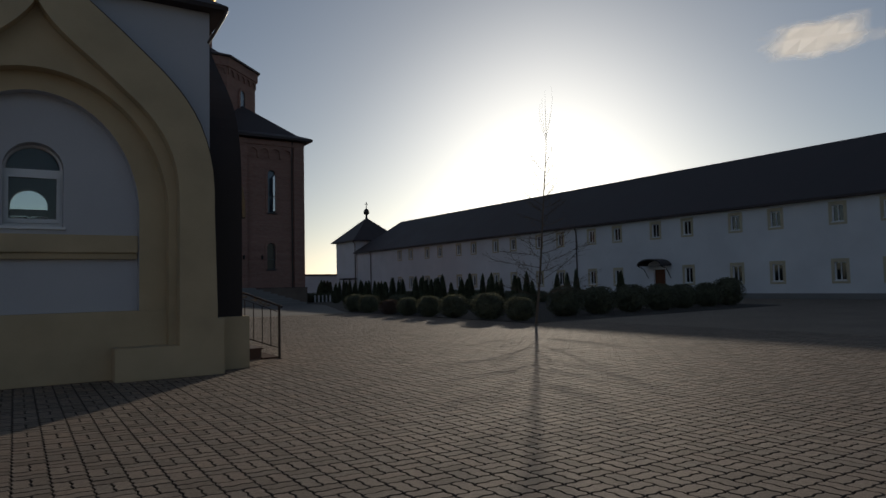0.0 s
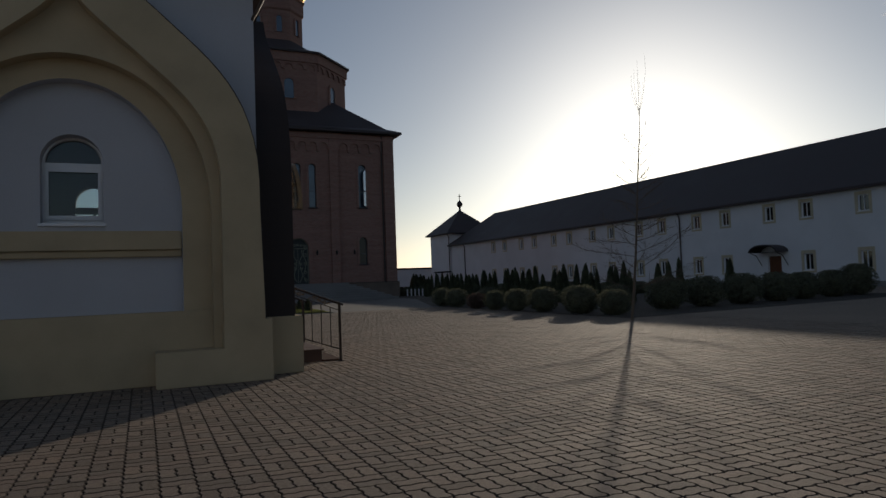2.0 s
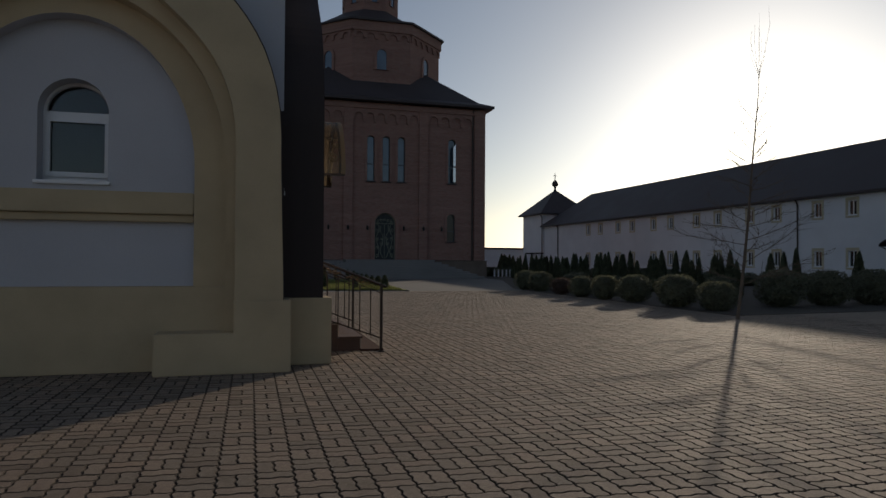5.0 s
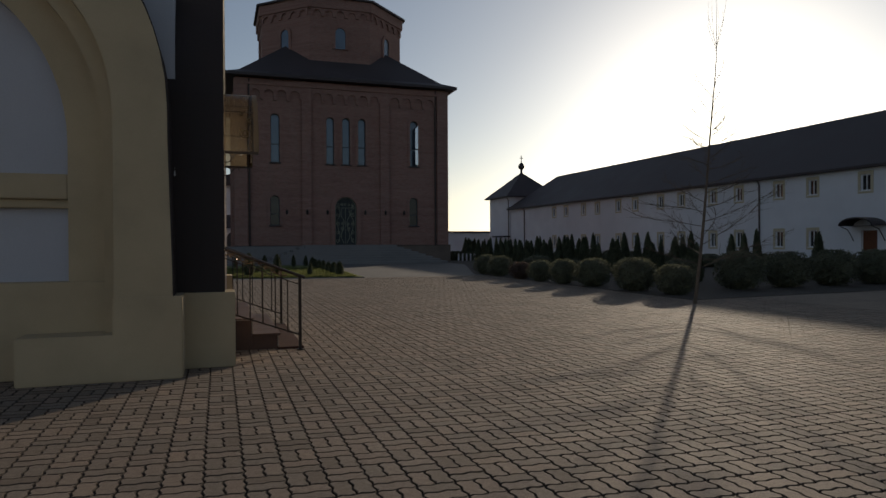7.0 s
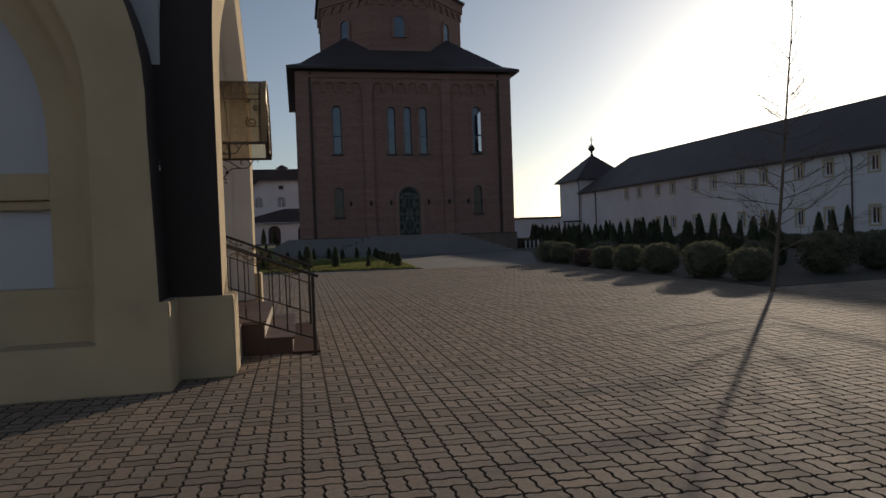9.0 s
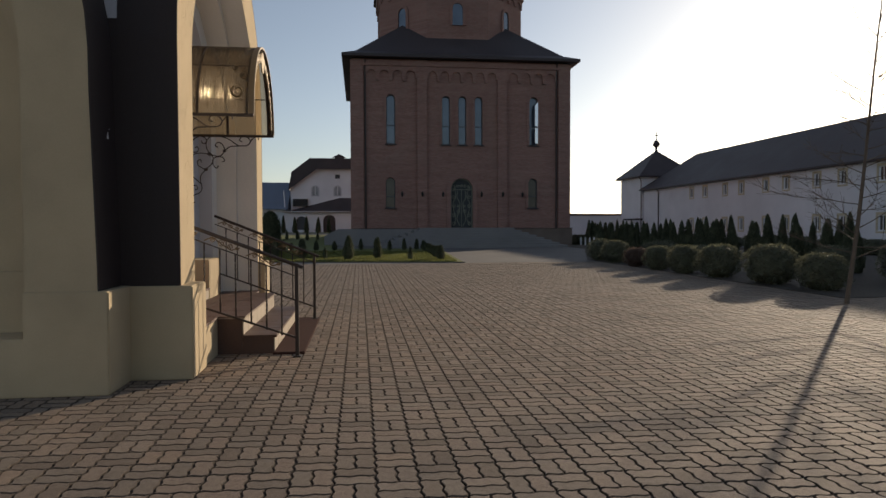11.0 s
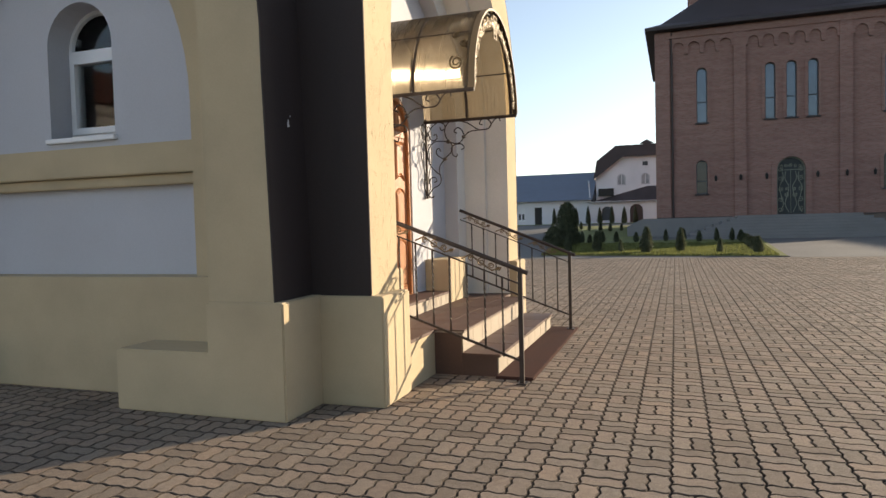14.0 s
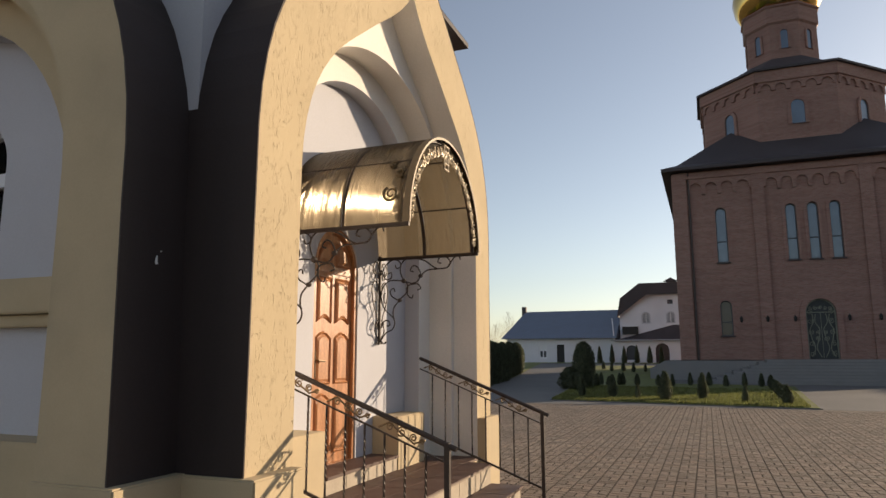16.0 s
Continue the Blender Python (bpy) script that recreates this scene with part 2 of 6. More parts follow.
def paved_sheet_material():
    """The same paving where single pieces are too small to tell apart: a basket weave of wavy pieces with sunk joints."""
    m, nt, b = shader("paving_far_off")
    geo = nt.nodes.new("ShaderNodeNewGeometry")
    sep = nt.nodes.new("ShaderNodeSeparateXYZ")
    nt.links.new(geo.outputs["Position"], sep.inputs[0])
    x, y = maths(nt, "DIVIDE", maths(nt, "SUBTRACT", sep.outputs[0], OX), CELL), maths(nt, "DIVIDE", maths(nt, "SUBTRACT", sep.outputs[1], OY), CELL)
    wave = lambda s: maths(nt, "MULTIPLY", maths(nt, "SINE", maths(nt, "MULTIPLY", s, 4 * math.pi)), 0.034)
    u, v = maths(nt, "SUBTRACT", x, wave(y)), maths(nt, "SUBTRACT", y, wave(x))
    fu, fv = maths(nt, "FRACT", u), maths(nt, "FRACT", v)
    edge = lambda f: maths(nt, "SUBTRACT", 0.5, maths(nt, "ABSOLUTE", maths(nt, "SUBTRACT", f, 0.5)))
    mid = lambda f: maths(nt, "ABSOLUTE", maths(nt, "SUBTRACT", f, 0.5))
    odd = maths(nt, "FLOORED_MODULO", maths(nt, "ADD", maths(nt, "FLOOR", u), maths(nt, "FLOOR", v)), 2.0)
    inner = maths(nt, "ADD", maths(nt, "MULTIPLY", odd, mid(fu)), maths(nt, "MULTIPLY", maths(nt, "SUBTRACT", 1.0, odd), mid(fv)))
    d = maths(nt, "MINIMUM", maths(nt, "MINIMUM", edge(fu), edge(fv)), inner)
    joint = ramp(nt, d, (0.022, (0.22, 0.19, 0.17)), (0.045, (1.0, 1.0, 1.0)))
    tone = ramp(nt, noise_tex(nt, 6.0, 2.0), (0.3, (0.265, 0.212, 0.164)), (0.7, (0.317, 0.254, 0.197)))
    wear = ramp(nt, noise_tex(nt, 0.45, 5.0), (0.3, (0.82, 0.80, 0.80)), (0.7, (1.0, 1.0, 1.0)))
    nt.links.new(mix(nt, "MULTIPLY", 1.0, mix(nt, "MULTIPLY", 1.0, tone, wear), joint), b.inputs["Base Color"])
    b.inputs["Roughness"].default_value = 0.82
    b.inputs["Specular IOR Level"].default_value = 0.18
    bp = node(nt, "ShaderNodeBump", Strength=0.6, Distance=0.006)
    nt.links.new(joint, bp.inputs["Height"])
    nt.links.new(bp.outputs[0], b.inputs["Normal"])
    return m


def brick_material():
    m, nt, b = shader("red_brick_masonry")
    geo = nt.nodes.new("ShaderNodeNewGeometry")
    sep = nt.nodes.new("ShaderNodeSeparateXYZ")
    nt.links.new(geo.outputs["Position"], sep.inputs[0])
    comb = nt.nodes.new("ShaderNodeCombineXYZ")
    nt.links.new(maths(nt, "ADD", sep.outputs[0], sep.outputs[1]), comb.inputs[0])
    nt.links.new(sep.outputs[2], comb.inputs[1])
    br = nt.nodes.new("ShaderNodeTexBrick")
    nt.links.new(comb.outputs[0], br.inputs["Vector"])
    br.inputs["Scale"].default_value = 1.0
    br.inputs["Brick Width"].default_value, br.inputs["Row Height"].default_value = 0.26, 0.077
    br.inputs["Mortar Size"].default_value = 0.008
    br.inputs["Color1"].default_value = (0.296, 0.142, 0.113, 1)
    br.inputs["Color2"].default_value = (0.385, 0.200, 0.164, 1)
    br.inputs["Mortar"].default_value = (0.34, 0.26, 0.21, 1)
    bands = ramp(nt, noise_tex(nt, 0.9, 3.0, (0.25, 0.25, 3.0)), (0.3, (0.82, 0.80, 0.80)), (0.7, (1.0, 1.0, 1.0)))
    big = ramp(nt, noise_tex(nt, 0.18, 4.0), (0.3, (0.88, 0.88, 0.88)), (0.7, (1.0, 1.0, 1.0)))
    nt.links.new(mix(nt, "MULTIPLY", 1.0, mix(nt, "MULTIPLY", 1.0, br.outputs[0], bands), big), b.inputs["Base Color"])
    b.inputs["Roughness"].default_value = 0.88
    bp = node(nt, "ShaderNodeBump", Strength=0.5, Distance=0.01)
    nt.links.new(maths(nt, "SUBTRACT", 1.0, br.outputs[1]), bp.inputs["Height"])
    nt.links.new(bp.outputs[0], b.inputs["Normal"])
    return m


def polycarbonate_material():
    """Ribbed bronze sheet: glossy, half see-through, brushed streaks across the bow."""
    m, nt, b = shader("bronze_polycarbonate_sheet")
    streak = ramp(nt, noise_tex(nt, 7.0, 4.0, (12.0, 0.4, 0.4)), (0.3, (0.15, 0.115, 0.075)), (0.7, (0.23, 0.18, 0.12)))
    nt.links.new(streak, b.inputs["Base Color"])
    b.inputs["Roughness"].default_value = 0.3
    b.inputs["Specular IOR Level"].default_value = 0.7
    b.inputs["Coat Weight"].default_value = 0.7
    b.inputs["Coat Roughness"].default_value = 0.10
    tr = nt.nodes.new("ShaderNodeBsdfTranslucent")
    nt.links.new(ramp(nt, noise_tex(nt, 7.0, 4.0, (12.0, 0.4, 0.4)), (0.3, (0.24, 0.185, 0.11)), (0.7, (0.36, 0.285, 0.18))), tr.inputs[0])
    tp = node(nt, "ShaderNodeBsdfTransparent", Color=(0.70, 0.58, 0.42, 1))
    bp = node(nt, "ShaderNodeBump", Strength=0.3, Distance=0.003)
    nt.links.new(noise_tex(nt, 30.0, 1.0, (10.0, 0.1, 0.1)), bp.inputs["Height"])
    nt.links.new(bp.outputs[0], b.inputs["Normal"])
    nt.links.new(bp.outputs[0], b.inputs["Coat Normal"])
    m1, m2 = nt.nodes.new("ShaderNodeMixShader"), nt.nodes.new("ShaderNodeMixShader")
    m1.inputs[0].default_value, m2.inputs[0].default_value = 0.45, 0.55
    nt.links.new(b.outputs[0], m1.inputs[1])
    nt.links.new(tr.outputs[0], m1.inputs[2])
    nt.links.new(m1.outputs[0], m2.inputs[1])
    nt.links.new(tp.outputs[0], m2.inputs[2])
    nt.links.new(m2.outputs[0], nt.nodes["Material Output"].inputs[0])
    return m


def glass_material(name, tint, rough=0.03):
    """A dark window pane: mirror-like gloss over an unlit room."""
    m, nt, b = shader(name)
    b.inputs["Base Color"].default_value = (*tint, 1)
    b.inputs["Roughness"].default_value = rough
    b.inputs["Specular IOR Level"].default_value = 0.9
    b.inputs["Coat Weight"].default_value = 1.0
    b.inputs["Coat Roughness"].default_value = rough
    bp = node(nt, "ShaderNodeBump", Strength=0.05, Distance=0.01)
    nt.links.new(noise_tex(nt, 1.5, 1.0), bp.inputs["Height"])
    nt.links.new(bp.outputs[0], b.inputs["Coat Normal"])
    return m


def clear_glass_material():
    m, nt, b = shader("clear_window_glass")
    gl = node(nt, "ShaderNodeBsdfGlossy", Roughness=0.02)
    tp = node(nt, "ShaderNodeBsdfTransparent", Color=(0.86, 0.9, 0.9, 1))
    fr = node(nt, "ShaderNodeFresnel", IOR=1.5)
    mx = nt.nodes.new("ShaderNodeMixShader")
    nt.links.new(fr.outputs[0], mx.inputs[0])
    nt.links.new(tp.outputs[0], mx.inputs[1])
    nt.links.new(gl.outputs[0], mx.inputs[2])
    nt.links.new(mx.outputs[0], nt.nodes["Material Output"].inputs[0])
    return m


def reflecting_glass(name, body, tint, share):
    """Coated glazing: a dark body under a mirror-like film, slightly uneven."""
    m, nt, b = shader(name)
    nt.links.new(ramp(nt, noise_tex(nt, 0.7, 3.0), (0.3, scaled(body, 0.75)), (0.7, scaled(body, 1.25))), b.inputs["Base Color"])
    b.inputs["Roughness"].default_value = 0.25
    gl = node(nt, "ShaderNodeBsdfGlossy", Roughness=0.05, Color=(*tint, 1))
    bp = node(nt, "ShaderNodeBump", Strength=0.04, Distance=0.01)
    nt.links.new(noise_tex(nt, 1.5, 1.0), bp.inputs["Height"])
    nt.links.new(bp.outputs[0], gl.inputs["Normal"])
    mx = nt.nodes.new("ShaderNodeMixShader")
    mx.inputs[0].default_value = share
    nt.links.new(b.outputs[0], mx.inputs[1])
    nt.links.new(gl.outputs[0], mx.inputs[2])
    nt.links.new(mx.outputs[0], nt.nodes["Material Output"].inputs[0])
    return m


glass_clear = clear_glass_material()
window_frame_grey = surface("grey_blue_window_frame", (0.07, 0.08, 0.095), 0.5, stain=0.15, bump=0.0)
paver = paver_material()
paving_far = paved_sheet_material()
brick = brick_material()
polycarbonate = polycarbonate_material()
poly_web = surface("sheet_web", (0.12, 0.094, 0.062), 0.09, 0.03, stain=0.1, bump=0.0, spec=0.45)
bronze_leaf = surface("dull_bronze_leaf", (0.12, 0.085, 0.045), 0.4, 0.5, stain=0.3, stain_scale=20, bump=0.1)
glass = glass_material("window_glass", (0.02, 0.022, 0.025))
glass_dull = surface("dull_far_window_glass", (0.06, 0.065, 0.075), 0.35, stain=0.2, stain_scale=0.8, grain=0.0, bump=0.0, spec=0.3)
glass_blue = reflecting_glass("blue_reflecting_church_glass", (0.05, 0.07, 0.10), (0.72, 0.86, 1.0), 0.07)
# strong mirror, only for the added panes that brighten one church window
glass_glint = reflecting_glass("added_mirror_glass", (0.05, 0.07, 0.10), (0.95, 0.97, 1.0), 0.6)
glass_brown = reflecting_glass("dark_brown_window_glass", (0.045, 0.036, 0.032), (0.8, 0.78, 0.76), 0.015)
glass_curtained = surface("curtained_window_glass", (0.30, 0.31, 0.33), 0.3, stain=0.3, stain_scale=1.2, grain=0.0, bump=0.0, spec=0.5)


# ---- builders; all shapes are given in world places ----
def tri_mesh(name, verts, faces, material):
    me = bpy.data.meshes.new(name)
    me.from_pydata(verts, [], faces)
    me.materials.append(material)
    me.update()
    return me


def thing(name, base, label="", category="", group="", kind=""):
    ob = new(name)
    ob.location = base
    ob.empty_display_size = 0.2
    return tagged(ob, label, category, group, kind)


def hang(ob, parent):
    """Make ob a part of parent while its shape stays in world places."""
    ob.parent = parent
    if parent.type == "EMPTY":
        ob.matrix_parent_inverse = Matrix.Translation(-Vector(parent.location))
    return ob


def part(name, bm, material, parent=None, label="", smooth=False):
    if smooth:
        for f in bm.faces:
            f.smooth = True
    me = bpy.data.meshes.new(name)
    bm.to_mesh(me)
    bm.free()
    me.materials.append(material)
    ob = new(name, me)
    if label:
        ob["label"] = label
    return hang(ob, parent) if parent else ob


def box(bm, x0, x1, y0, y1, z0, z1, bevel=0.0):
    v = [bm.verts.new((x, y, z)) for z in (z0, z1) for x, y in ((x0, y0), (x1, y0), (x1, y1), (x0, y1))]
    fs = [bm.faces.new([v[i] for i in q]) for q in ((3, 2, 1, 0), (4, 5, 6, 7), (0, 1, 5, 4), (1, 2, 6, 5), (2, 3, 7, 6), (3, 0, 4, 7))]
    if bevel:
        es = {e for f in fs for e in f.edges}
        bmesh.ops.bevel(bm, geom=list(es), offset=bevel, segments=2, affect="EDGES", clamp_overlap=True)
    return bm


def boxed(x0, x1, y0, y1, z0, z1, bevel=0.0):
    return box(bmesh.new(), x0, x1, y0, y1, z0, z1, bevel)


FRONT_Y = lambda u, v, d: (u, d, v)      # a face seen along y: u is x, v is z, d is y
FRONT_X = lambda u, v, d: (d, u, v)      # a face seen along x: u is y, v is z, d is x
LEVEL = lambda u, v, d: (u, v, d)


def tess(outer, holes=()):
    from mathutils.geometry import tessellate_polygon
    loops = [outer, *holes]
    return [p for loop in loops for p in loop], tessellate_polygon([[Vector((u, v, 0)) for u, v in loop] for loop in loops])


def slab(bm, at, d0, d1, outer, holes=()):
    """A plate with openings cut right through it, from depth d0 to depth d1."""
    pts, tris = tess(outer, holes)
    a = [bm.verts.new(at(u, v, d0)) for u, v in pts]
    b = [bm.verts.new(at(u, v, d1)) for u, v in pts]
    for t in tris:
        bm.faces.new([a[i] for i in t])
        bm.faces.new([b[i] for i in reversed(t)])
    k = 0
    for loop in (outer, *holes):
        n = len(loop)
        for i in range(n):
            j = (i + 1) % n
            bm.faces.new((a[k + i], a[k + j], b[k + j], b[k + i]))
        k += n
    bmesh.ops.recalc_face_normals(bm, faces=bm.faces)
    return bm


def flat(bm, at, d, outer, holes=()):
    pts, tris = tess(outer, holes)
    a = [bm.verts.new(at(u, v, d)) for u, v in pts]
    for t in tris:
        bm.faces.new([a[i] for i in t])
    return bm


def strip(bm, at, la, da, lb, db, closed=False):
    """A band between two lines of equally many points."""
    a = [bm.verts.new(at(u, v, da)) for u, v in la]
    b = [bm.verts.new(at(u, v, db)) for u, v in lb]
    n = len(a)
    for i in range(n if closed else n - 1):
        j = (i + 1) % n
        bm.faces.new((a[i], a[j], b[j], b[i]))
    return bm


def round_arch(c, hw, z0, spring, apex, n=20):
    """From the foot at c - hw up over the arch and down to the foot at c + hw."""
    top = [(c - hw * math.cos(math.pi * k / n), spring + (apex - spring) * math.sin(math.pi * k / n)) for k in range(n + 1)]
    return [(c - hw, z0), *top, (c + hw, z0)]


def ogee(c, hw, z0, spring, tip, n=12):
    """A keel arch: swells from the springing, turns in near the middle and runs out to a point."""
    p = [Vector((hw, spring)), Vector((hw * 0.99, spring + (tip - spring) * 0.36)), Vector((hw * 0.70, spring + (tip - spring) * 0.50)), Vector((hw * 0.50, spring + (tip - spring) * 0.63))]
    q = [p[3], Vector((hw * 0.30, spring + (tip - spring) * 0.765)), Vector((hw * 0.10, spring + (tip - spring) * 0.85)), Vector((0, tip))]
    bez = lambda b, t: b[0] * (1 - t) ** 3 + b[1] * 3 * t * (1 - t) ** 2 + b[2] * 3 * t * t * (1 - t) + b[3] * t ** 3
    half = [bez(p, k / n) for k in range(n + 1)] + [bez(q, k / n) for k in range(1, n + 1)]
    left = [(c - h.x, h.y) for h in half]
    return [(c - hw, z0), *left, *[(c + h.x, h.y) for h in reversed(half[:-1])], (c + hw, z0)]


def tube(bm, pts, radius, sides=6, taper=1.0, caps=True):
    """A round bar along a line of points."""
    pts = [Vector(p) for p in pts]
    rings, side = [], None
    for i, p in enumerate(pts):
        d = (pts[min(i + 1, len(pts) - 1)] - pts[max(i - 1, 0)]).normalized()
        if side is None:
            side = d.orthogonal().normalized()
        side = (side - d * side.dot(d))
        side = side.normalized() if side.length > 1e-6 else d.orthogonal().normalized()
        up = d.cross(side)
        r = radius * (1 + (taper - 1) * i / max(1, len(pts) - 1))
        rings.append([bm.verts.new(p + (side * math.cos(a) + up * math.sin(a)) * r) for a in (2 * math.pi * k / sides for k in range(sides))])
    for a, b in zip(rings, rings[1:]):
        for k in range(sides):
            bm.faces.new((a[k], a[(k + 1) % sides], b[(k + 1) % sides], b[k]))
    if caps:
        bm.faces.new(list(reversed(rings[0])))
        bm.faces.new(rings[-1])
    return bm


def tubed(pts, radius, sides=6, taper=1.0):
    return tube(bmesh.new(), pts, radius, sides, taper)


def lathe(bm, c, profile, sides=24, turn=0.0):
    rings = []
    for r, z in profile:
        rings.append([bm.verts.new((c[0] + r * math.cos(turn + 2 * math.pi * k / sides), c[1] + r * math.sin(turn + 2 * math.pi * k / sides), z)) for k in range(sides)])
    for a, b in zip(rings, rings[1:]):
        for k in range(sides):
            bm.faces.new((a[k], a[(k + 1) % sides], b[(k + 1) % sides], b[k]))
    bm.faces.new(list(reversed(rings[0])))
    bm.faces.new(rings[-1])
    return bm


def scroll(cx, cz, r, start, turns, inward=0.25, n=18):
    """A flat spiral of iron: radius r at its outside, curling in."""
    out = []
    for k in range(n + 1):
        f = k / n
        a = start + turns * 2 * math.pi * f
        rr = r * (1 - (1 - inward) * f)
        out.append((cx + rr * math.cos(a), cz + rr * math.sin(a)))
    return out


# ---- ground ----
tagged(part("ground", flat(bmesh.new(), LEVEL, -0.08, [(-1500, -1500), (1500, -1500), (1500, 1500), (-1500, 1500)]), field), "dry open ground running out to the horizon", "ground", kind="structure")
NX0, NX1, NY0, NY1 = -28, 58, -11, 115          # the stretch of paving laid piece by piece, in cells
fx0, fx1, fy0, fy1 = OX + NX0 * CELL, OX + NX1 * CELL, OY + NY0 * CELL, OY + NY1 * CELL
bm = bmesh.new()
flat(bm, LEVEL, 0.0, [(-28, -40), (38.8, -40), (38.8, 28.45), (-28, 28.45)], [[(fx0, fy0), (fx1, fy0), (fx1, fy1), (fx0, fy1)]])
yard = tagged(part("pavement", bm, paving_far), "yard paved with wavy brown concrete pavers", "pavement", kind="structure")
bm = flat(bmesh.new(), LEVEL, -0.0165, [(fx0, fy0), (fx1, fy0), (fx1, fy1), (fx0, fy1)])
hang(part("joint_bed", bm, joint_sand, label="dark sandy joints between the pavers"), yard)


def ease(f):
    f = max(0.0, min(1.0, f))
    return f * f * (3 - 2 * f)


def rise(x, y):
    """The land climbs gently along the drive towards the far houses."""
    return 0.87 * ease((y - 44) / 36) * (1 - ease((x + 1) / 7))


def land(bm, left, right, y0, y1, n, m, lift):
    """A sheet that follows the land between two edges x = left(y) and x = right(y)."""
    grid = []
    for j in range(m + 1):
        y = y0 + (y1 - y0) * j / m
        a, b = left(y), right(y)
        grid.append([bm.verts.new((a + (b - a) * i / n, y, lift + rise(a + (b - a) * i / n, y))) for i in range(n + 1)])
    for p, q in zip(grid, grid[1:]):
        for i in range(n):
            bm.faces.new((p[i], p[i + 1], q[i + 1], q[i]))
    return bm


bm = land(bmesh.new(), lambda y: -28.0, lambda y: 38.8, 28.45, 100.0, 66, 60, 0.004)
tagged(part("road", bm, asphalt), "worn pale grey asphalt drive before the church", "road", kind="structure")


# ---- the chapel ----
CX, CY, HW, HB = -2.12, 10.80, 2.57, 2.48   # middle of the window front (x), of the porch front (y), their half widths
FRONT_B = lambda u, v, d: (d + 0.015 * (u - 8.3), u, v)   # the porch front stands a little askew
AX, AY = 0.46, 8.32                        # the body's corner
FA, FB = 7.76, 1.0                         # faces of the two keel-arch frames
EAVE = 6.2
D1, D2, D3 = 0.69, 0.39, 0.20              # depths of the porch rings
chapel = thing("chapel", (CX, CY, 0), "small yellow and white plastered chapel with keel-arched fronts", "chapel")
BX0, BY1 = 2 * CX - AX, 2 * CY - AY        # far corner of the body
outer_a, outer_b = ogee(CX, HW, 0.0, 3.0, 6.6), ogee(CY, HB, 0.0, 3.25, 6.6)


def drawn_in(line, c, most):
    """The sides lean in a little on their way up to the keel."""
    full = []
    for (u0, v0), (u1, v1) in zip(line, line[1:] + line[:1]):
        full.append((u0, v0))
        if abs(u1 - u0) < 0.01 and abs(v1 - v0) > 1:
            full += [(u0 + (u1 - u0) * k / 8, v0 + (v1 - v0) * k / 8) for k in range(1, 8)]
    lean = lambda v: most * max(0.0, min(1.0, (v - 1.0) / 1.7)) * max(0.0, min(1.0, (5.2 - v) / 1.5))
    return [(u - math.copysign(lean(v), u - c) if abs(u - c) > 0.3 else u, v) for u, v in full]


outer_a = drawn_in(outer_a, CX, 0.045)
front_a, front_b = ogee(CX, 1.98, 0.0, 2.9, 5.7), ogee(CY, 1.96, 0.0, 3.1, 5.54)
# walls of the body
for at, d, back, line, c, lo, hi in ((FRONT_Y, AY, AY + 0.3, outer_a, CX, BX0, AX), (FRONT_B, AX - 0.01, AX - 0.3, outer_b, CY, AY + 0.004, BY1 - 0.004)):
    # the body's wall on both sides of the frame that stands before it
    for low, end in ((True, lo), (False, hi)):
        half = [p for p in line if (p[0] < c) == low and 0.5 < p[1] < EAVE - 0.05]
        half = half if low else half[::-1]
        bm = slab(bmesh.new(), at, d, back, [(end, 0.0), *half, (half[-1][0], EAVE), (end, EAVE)])
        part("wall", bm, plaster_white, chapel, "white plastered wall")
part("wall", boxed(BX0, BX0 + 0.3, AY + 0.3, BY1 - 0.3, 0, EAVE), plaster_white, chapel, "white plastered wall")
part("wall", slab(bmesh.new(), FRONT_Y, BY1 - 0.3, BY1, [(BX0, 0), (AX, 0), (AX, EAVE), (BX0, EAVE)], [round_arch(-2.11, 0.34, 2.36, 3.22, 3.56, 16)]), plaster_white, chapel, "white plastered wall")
part("floor", boxed(BX0 + 0.3, D3 - 0.14, AY + 0.3, BY1 - 0.3, 0.3, 0.59), granite, chapel, "dark floor inside")
# frames: face, dark edge
def frame_ring(at, d, outer, inner, material, name, label):
    bm = flat(bmesh.new(), at, d, [*outer, *reversed(inner)])
    return part(name, bm, material, chapel, label)


frame_ring(FRONT_Y, FA, outer_a, front_a, plaster_yellow, "arch_frame", "yellow plastered keel-arch frame")
frame_ring(FRONT_B, FB, outer_b, front_b, plaster_grooved, "arch_frame", "yellow keel-arch frame with grooved render")
grow = lambda line, c, k: [(c + (u - c) * (1 + k / HB), v + (k if abs(u - c) < HB * 0.95 else 0)) for u, v in line]
for at, d, back, line, c in ((FRONT_Y, FA, AY, outer_a, CX), (FRONT_B, FB, AX - 0.085, outer_b, CY)):
    bm = bmesh.new()
    lift = [(u, max(v, 0.9)) for u, v in line]
    s = -0.012 if at is FRONT_Y else 0.012
    strip(bm, at, grow(lift, c, 0.012), d + s * 0.2, grow(lift, c, 0.012), back)
    strip(bm, at, lift, d + s * 0.2, grow(lift, c, 0.012), d + s * 0.2)
    part("edge_cladding", bm, dark_metal, chapel, "dark brown sheet metal on the edge of the arch")
